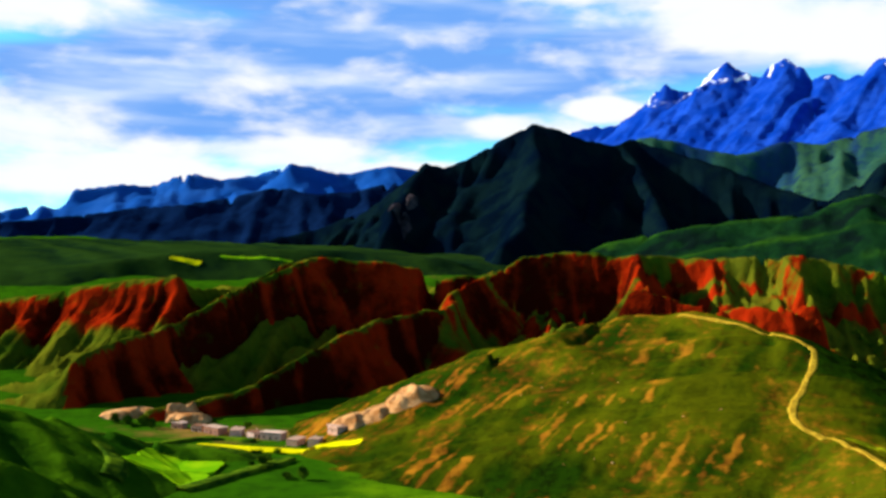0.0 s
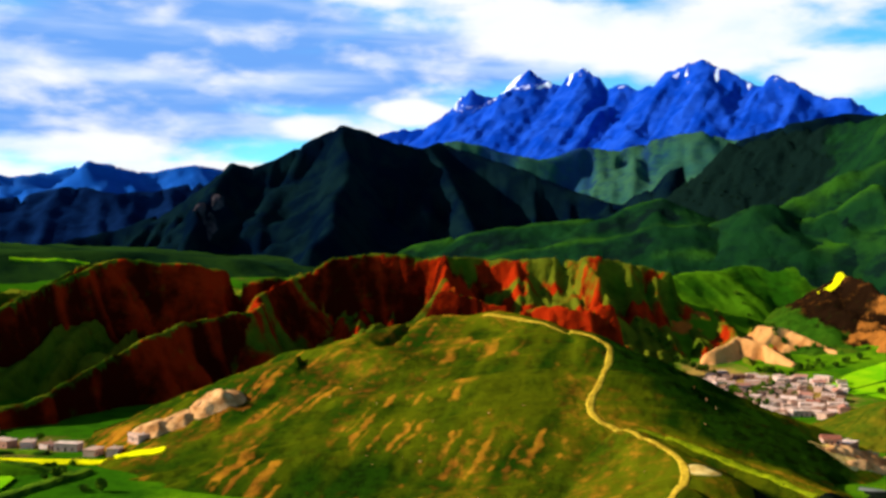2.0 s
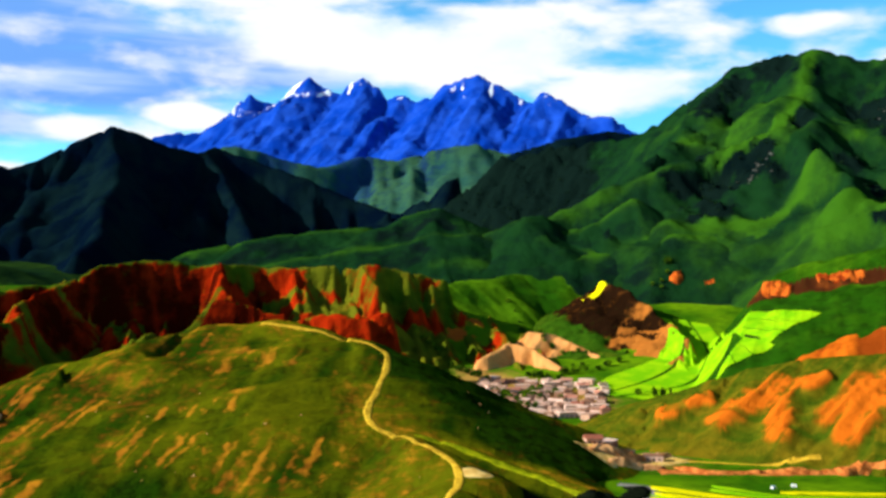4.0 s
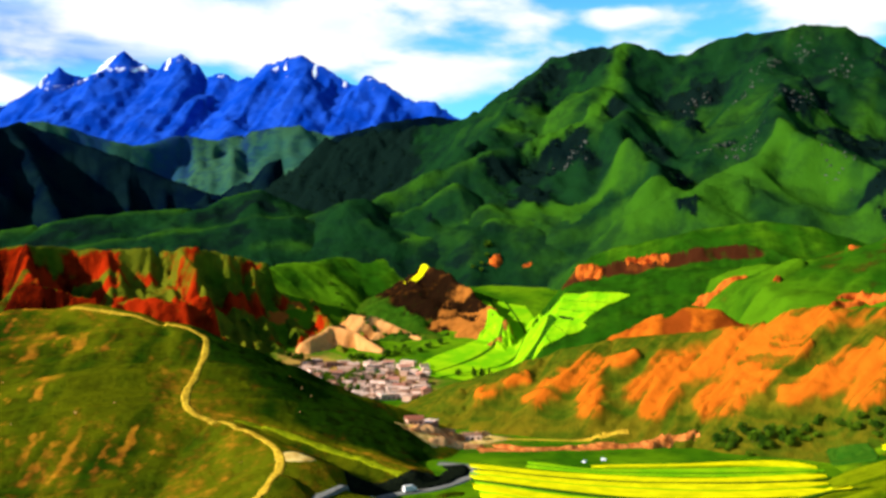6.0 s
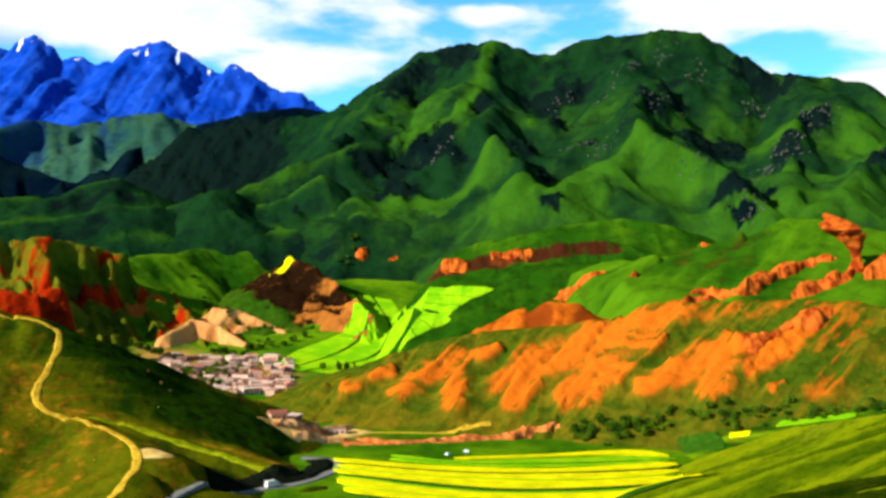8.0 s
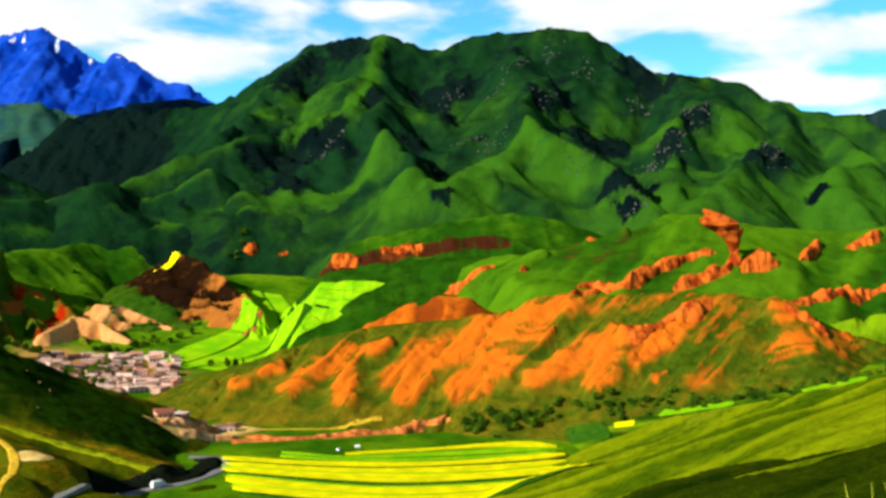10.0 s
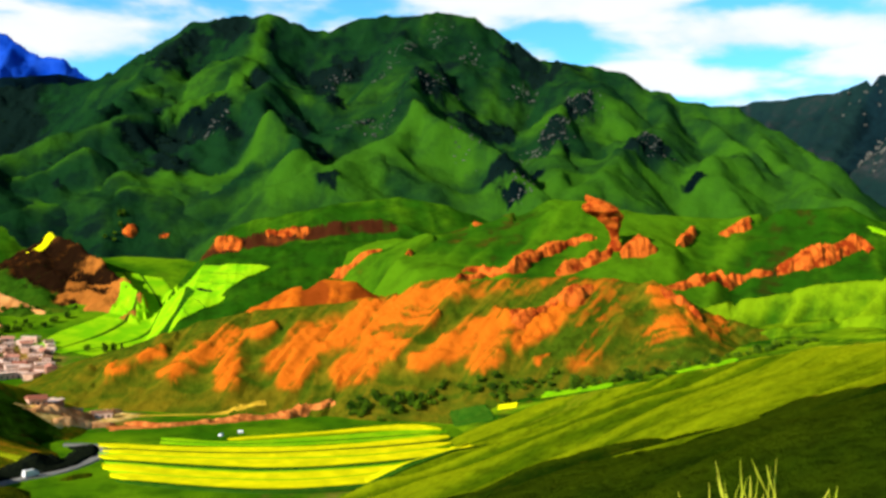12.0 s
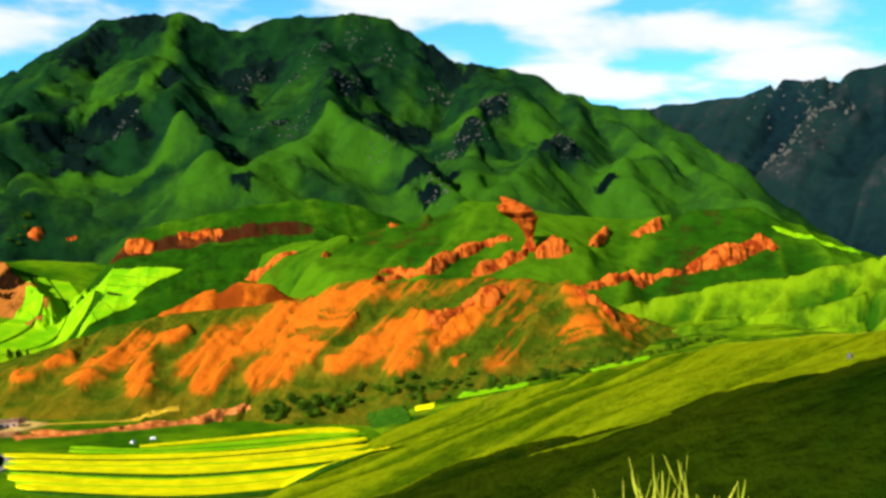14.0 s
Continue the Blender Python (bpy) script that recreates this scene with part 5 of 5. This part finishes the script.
spots = []
tries = []
for k in range(1500):
    a, d = radians(25.6 + 6.9 * rng.random()), 775 + 170 * rng.random()
    tries.append((d * math.sin(a), d * math.cos(a)))
for (x, y), z in zip(tries, surface([t[0] for t in tries], [t[1] for t in tries])):
    if z < 24 and all((x - a) ** 2 + (y - b) ** 2 > 10.5 ** 2 for a, b in spots):
        spots.append((x, y))
    if len(spots) == 125:
        break
extra = [(-150, 630), (-138, 622), (-124, 618), (-112, 612), (-100, 606), (-84, 590), (-72, 584), (-60, 590), (-165, 640), (330, 515), (342, 512), (356, 506), (318, 512)]
levels = surface([p[0] for p in spots + extra], [p[1] for p in spots + extra])
for i, (x, y) in enumerate(spots + extra):
    k = kinds[(0, 1, 2, 0, 1, 0, 1, 2, 1, 0, 3, 1, 2)[i % 13] if i >= 4 else i]
    m = pose(x, y, float(levels[i]), 0, 0, rng.choice((-45, -30, -15, 40, 60, 75)) + rng.uniform(-14, 14))
    if i < 4:
        k.matrix_basis = m
    else:
        copy_thing(k, m)


# ---- trees and shrubs ----
def tree(height, spread, clumps, seed, label, group, slim=False):
    r = random.Random(seed)
    root = empty("tree" if height > 3 else "shrub", (0, 0, 0), label, "tree" if height > 3 else "shrub", group)
    bm = bmesh.new()
    bmesh.ops.create_cone(bm, segments=7, radius1=height * 0.035, radius2=height * 0.012, depth=height * 0.7 + 0.6, matrix=Matrix.Translation((0, 0, height * 0.35 - 0.3)))
    for k in range(5):
        a = k * 2.4
        m = Matrix.Translation((0, 0, height * (0.25 + 0.08 * k))) @ Euler((0, radians(50), a)).to_matrix().to_4x4()
        bmesh.ops.create_cone(bm, segments=5, radius1=height * 0.013, radius2=height * 0.004, depth=spread * 0.9, matrix=m @ Matrix.Translation((0, 0, spread * 0.4)))
    part("trunk", bm, "bark", root)
    verts, faces = [], []
    for _ in range(clumps):
        while True:
            p = Vector((r.uniform(-1, 1), r.uniform(-1, 1), r.uniform(-1, 1)))
            if 0.25 < p.length < 1:
                break
        c = Vector((p.x * spread * 0.5, p.y * spread * 0.5, height * 0.58 + p.z * height * 0.42))
        if slim:
            c.x, c.y = c.x * (1.15 - c.z / height * 0.6), c.y * (1.15 - c.z / height * 0.6)
        for _ in range(7):
            q = c + Vector((r.gauss(0, 1), r.gauss(0, 1), r.gauss(0, 1))) * spread * 0.07
            e = Euler((r.uniform(0, 6), r.uniform(0, 6), r.uniform(0, 6))).to_matrix()
            s = spread * r.uniform(0.05, 0.10)
            k = len(verts)
            verts += [q + e @ Vector(v) * s for v in ((-1, 0, 0), (0, -0.6, 0.15), (1, 0, 0), (0, 0.6, 0.15))]
            faces.append((k, k + 1, k + 2, k + 3))
    mesh_ob("crown", verts, faces, "leaf", root)
    return root


woods = [tree(6.5, 5.5, 110, 1, "dark green broad tree on the valley floor", "valley trees"), tree(9, 3.2, 110, 2, "slim dark poplar beside the village", "valley trees", True),
         tree(2.6, 4.0, 80, 3, "low dark green shrub on the valley floor", "valley shrubs"), tree(5, 5, 90, 4, "small dark green tree with an open crown", "valley trees")]
places = []
for line, n, wide, ks in (([(462, 418), (479, 395), (501, 379), (514, 367), (535, 339), (558, 313), (581, 286), (605, 262), (639, 237), (676, 216)], 130, 8, (2, 2, 2, 3)),
                          ([(505, 742), (530, 728)], 7, 3, (1, 1, 0)), ([(390, 720), (410, 770), (440, 760), (400, 800)], 26, 26, (0, 3, 2)),
                          ([(410, 770), (425, 790), (440, 800)], 12, 8, (0, 3)), ([(674, 207), (690, 197)], 6, 3, (2, 2)), ([(632, 168), (640, 161)], 5, 3, (2, 2)),
                          ([(466, 412), (480, 392), (496, 380)], 16, 7, (0, 2, 3)), ([(-215, 655), (-170, 640), (-120, 634)], 14, 7, (0, 2, 3)), ([(-100, 560), (-90, 520), (-70, 500)], 12, 8, (2, 2, 0)),
                          ([(470, 830), (520, 860), (560, 850)], 14, 10, (0, 2, 3)), ([(700, 1000), (760, 1040)], 8, 12, (0, 3)), ([(370, 965), (387, 960), (398, 932), (407, 886), (412, 840)], 30, 3, (2, 2, 3, 0)), ([(536, 1060), (520, 960), (530, 920), (550, 895)], 30, 3, (2, 2, 3)),
                          ([(455, 850), (500, 850), (530, 840)], 16, 6, (0, 2, 3)), ([(382, 720), (392, 760), (398, 800)], 14, 6, (0, 3))):
    c = smooth_line(line, 1.0)
    for _ in range(n):
        p = c[rng.randrange(len(c))]
        places.append((p[0] + rng.gauss(0, wide * 0.5), p[1] + rng.gauss(0, wide * 0.5), rng.choice(ks)))
first = set()
levels = surface([p[0] for p in places], [p[1] for p in places])
for (x, y, k), z in zip(places, levels):
    m = pose(x, y, float(z), 0, 0, rng.uniform(0, 360))
    if k not in first:
        first.add(k)
        woods[k].matrix_basis = m
    else:
        copy_thing(woods[k], m)


def woodland(name, label, fn, box, wanted, size, seed):
    """Small dark trees and scrub where the landform is bare of grass, joined into one."""
    r = np.random.RandomState(seed)
    P = np.column_stack([r.uniform(box[0], box[2], 9000), r.uniform(box[1], box[3], 9000)])
    H, bare = fn(P[:, 0], P[:, 1])[:2]
    _, _, off = tent(P[:, 0], P[:, 1], GREEN, 1.0, 1.0, 1.0)
    ok = np.where((bare > 0.55) & (np.abs(off) > 70) & (H > ground_height(P[:, 0], P[:, 1])) & (H > surface(P[:, 0], P[:, 1]) - 0.5))[0][:wanted]
    ico = bmesh.new()
    bmesh.ops.create_icosphere(ico, subdivisions=1, radius=1.0)
    ball = np.array([v.co[:] for v in ico.verts])
    tri = np.array([[v.index for v in f.verts] for f in ico.faces])
    ico.free()
    verts, faces = [], []
    for k in ok:
        for _ in range(3):
            sz = size * r.uniform(0.4, 1.0)
            v = ball * r.uniform(0.6, 1.25, (len(ball), 1)) * [sz, sz, sz * 1.25] + [P[k, 0] + r.normal(0, size * 0.7), P[k, 1] + r.normal(0, size * 0.7), H[k] + sz * 0.35]
            faces.extend((tri + len(verts)).tolist())
            verts.extend(v.tolist())
    return tagged(mesh_ob(name, verts, faces, "scrub_leaf"), label, "trees", kind="stuff")


woodland("mountain_scrub", "dark green trees and scrub in the mountain gullies", green_fn, bounds(GREEN, *SPURS, pad=120), 1500, 1.9, 91)

# ---- vehicles on the road ----
def vehicle(name, label, paint, length, width, tall, cab, at, turn):
    root = empty(name, at, label, "car" if name == "car" else "truck")
    root.rotation_euler[2] = radians(turn)
    part("body", box_bm(-length / 2, -width / 2, 0.35, length / 2, width / 2, tall * 0.62, 0.12), paint, root)
    part("cab", box_bm(-length / 2 + cab[0], -width / 2 + 0.1, tall * 0.62 + 0.003, -length / 2 + cab[1], width / 2 - 0.1, tall, 0.15), paint, root)
    part("windscreen", box_bm(-length / 2 + cab[1] + 0.003, -width / 2 + 0.25, tall * 0.66, -length / 2 + cab[1] + 0.04, width / 2 - 0.25, tall * 0.94), "dark", root)
    for x in (-length * 0.32, length * 0.32):
        for y in (-width / 2, width / 2):
            bm = bmesh.new()
            bmesh.ops.create_cone(bm, segments=16, cap_ends=True, radius1=0.36, radius2=0.36, depth=0.24, matrix=Matrix.Translation((x, y, 0.36)) @ Euler((radians(90), 0, 0)).to_matrix().to_4x4())
            part("wheel", bm, "tyre", root)
    return root


for name, label, paint, ln, wd, tl, cab, x, y, turn in (("truck", "white box truck on the valley road", "white_paint", 7.0, 2.4, 3.1, (0.1, 5.2), 251, 407, 4),
                                                        ("car", "dark car on the valley road", "black_paint", 4.6, 1.8, 1.5, (0.9, 3.3), 228, 402.5, 15),
                                                        ("car", "pale car on the valley road", "white_paint", 4.6, 1.8, 1.5, (0.9, 3.3), 220, 399.5, 20)):
    vehicle(name, label, paint, ln, wd, tl, cab, (x, y, float(surface(x, y)[0]) + 0.36), turn)


# ---- tall grass beside the viewpoint ----
def grass_tuft(seed, height, blades):
    r = random.Random(seed)
    root = empty("grass_tuft", (0, 0, 0), "tall dry yellow green grass stalks at the viewpoint", "grass", "viewpoint grass")
    for _ in range(blades):
        a, bend, h = r.uniform(0, 6.28), r.uniform(0.05, 0.26), height * r.uniform(0.78, 1.0)
        x0, y0, w = r.gauss(0, 0.07), r.gauss(0, 0.07), r.uniform(0.0022, 0.0045)
        V, F = [], []
        for k in range(9):
            t = k / 8
            cx, cy, cz = x0 + math.cos(a) * bend * t * t + r.gauss(0, 0.010), y0 + math.sin(a) * bend * t * t + r.gauss(0, 0.010), h * t - 0.08
            ww = w * (1 - 0.75 * t) + (0.003 if 6 <= k <= 7 else 0)
            for j in range(3):
                V.append((cx + ww * math.cos(j * 2.09), cy + ww * math.sin(j * 2.09), cz))
        for k in range(8):
            for j in range(3):
                F.append((k * 3 + j, k * 3 + (j + 1) % 3, k * 3 + 3 + (j + 1) % 3, k * 3 + 3 + j))
        stalk = mesh_ob("stalk", V, F, "stalk", root)
        for _ in range(r.choice((1, 2, 2, 3))):
            t, b = r.uniform(0.72, 0.93), r.uniform(0, 6.28)
            base = Vector((x0 + math.cos(a) * bend * t * t, y0 + math.sin(a) * bend * t * t, h * t - 0.08))
            reach = Vector((math.cos(b) * 0.07, math.sin(b) * 0.07, 0.10)) * r.uniform(0.7, 1.3)
            B = []
            for k, thick in enumerate((0.0028, 0.0024, 0.0045, 0.001)):
                p = base + reach * (k / 3) + Vector((0, 0, 0.012 * k * k / 3))
                B += [p + Vector((math.cos(q * 2.09), math.sin(q * 2.09), 0)) * thick for q in range(3)]
            mesh_ob("twig", B, [(k * 3 + q, k * 3 + (q + 1) % 3, k * 3 + 3 + (q + 1) % 3, k * 3 + 3 + q) for k in range(3) for q in range(3)], "stalk", stalk)
    return root


for i in range(13):
    az_t = radians(70.0 + i * 0.55 + rng.uniform(-0.3, 0.3))
    dist = 3.6 + rng.uniform(-0.25, 0.5)
    x, y = dist * math.sin(az_t), dist * math.cos(az_t)
    ground = float(surface(x, y)[0])
    top = EYE - dist * math.tan(radians(11.3 + rng.uniform(-0.5, 1.1))) - ground + 0.08
    grass_tuft(40 + i, top, rng.choice((3, 4, 5))).matrix_basis = pose(x, y, ground, 0, 0, 0)


# ---- small white tents by the field and a boulder on the meadow crest ----
def ridge_tent(at, turn):
    root = empty("tent", (*at, float(surface(*at)[0])), "small white canvas tent beside the field track", "tent", "field tents")
    root.rotation_euler[2] = radians(turn)
    root.scale = (0.65, 0.65, 0.65)
    V = [(-2, -1.6, -0.2), (2, -1.6, -0.2), (2, 1.6, -0.2), (-2, 1.6, -0.2), (-2, -1.4, 1.1), (2, -1.4, 1.1), (2, 1.4, 1.1), (-2, 1.4, 1.1), (-2, 0, 2.3), (2, 0, 2.3)]
    mesh_ob("wall", V[:8], [(0, 1, 5, 4), (1, 2, 6, 5), (2, 3, 7, 6), (3, 0, 4, 7)], "white_paint", root)
    mesh_ob("roof", V[4:], [(0, 1, 5, 4), (2, 3, 4, 5), (0, 4, 3), (1, 2, 5)], "white_paint", root)
    part("door", box_bm(-0.5, -1.66, 0, 0.5, -1.6, 1.0), "dark", root)


ridge_tent((372, 421), 20)
ridge_tent((385, 420), -35)

bm = bmesh.new()
bmesh.ops.create_icosphere(bm, subdivisions=3, radius=1.0)
for v in bm.verts:
    q = v.co * 1.7
    v.co *= 0.75 + 0.55 * float(fbm(np.array([q.x + q.z * 0.6 + 9]), np.array([q.y - q.z * 0.5 + 4]), 91, 3)[0])
    v.co.z *= 1.35
bmesh.ops.scale(bm, vec=(0.6, 0.6, 0.65), verts=bm.verts[:])
boulder = part("boulder", bm, "grey_rock", None)
boulder.location = (239.2, 40.9, float(surface(239.2, 40.9)[0]) + 0.3)
tagged(boulder, "small grey upright boulder on the meadow crest", "rock")
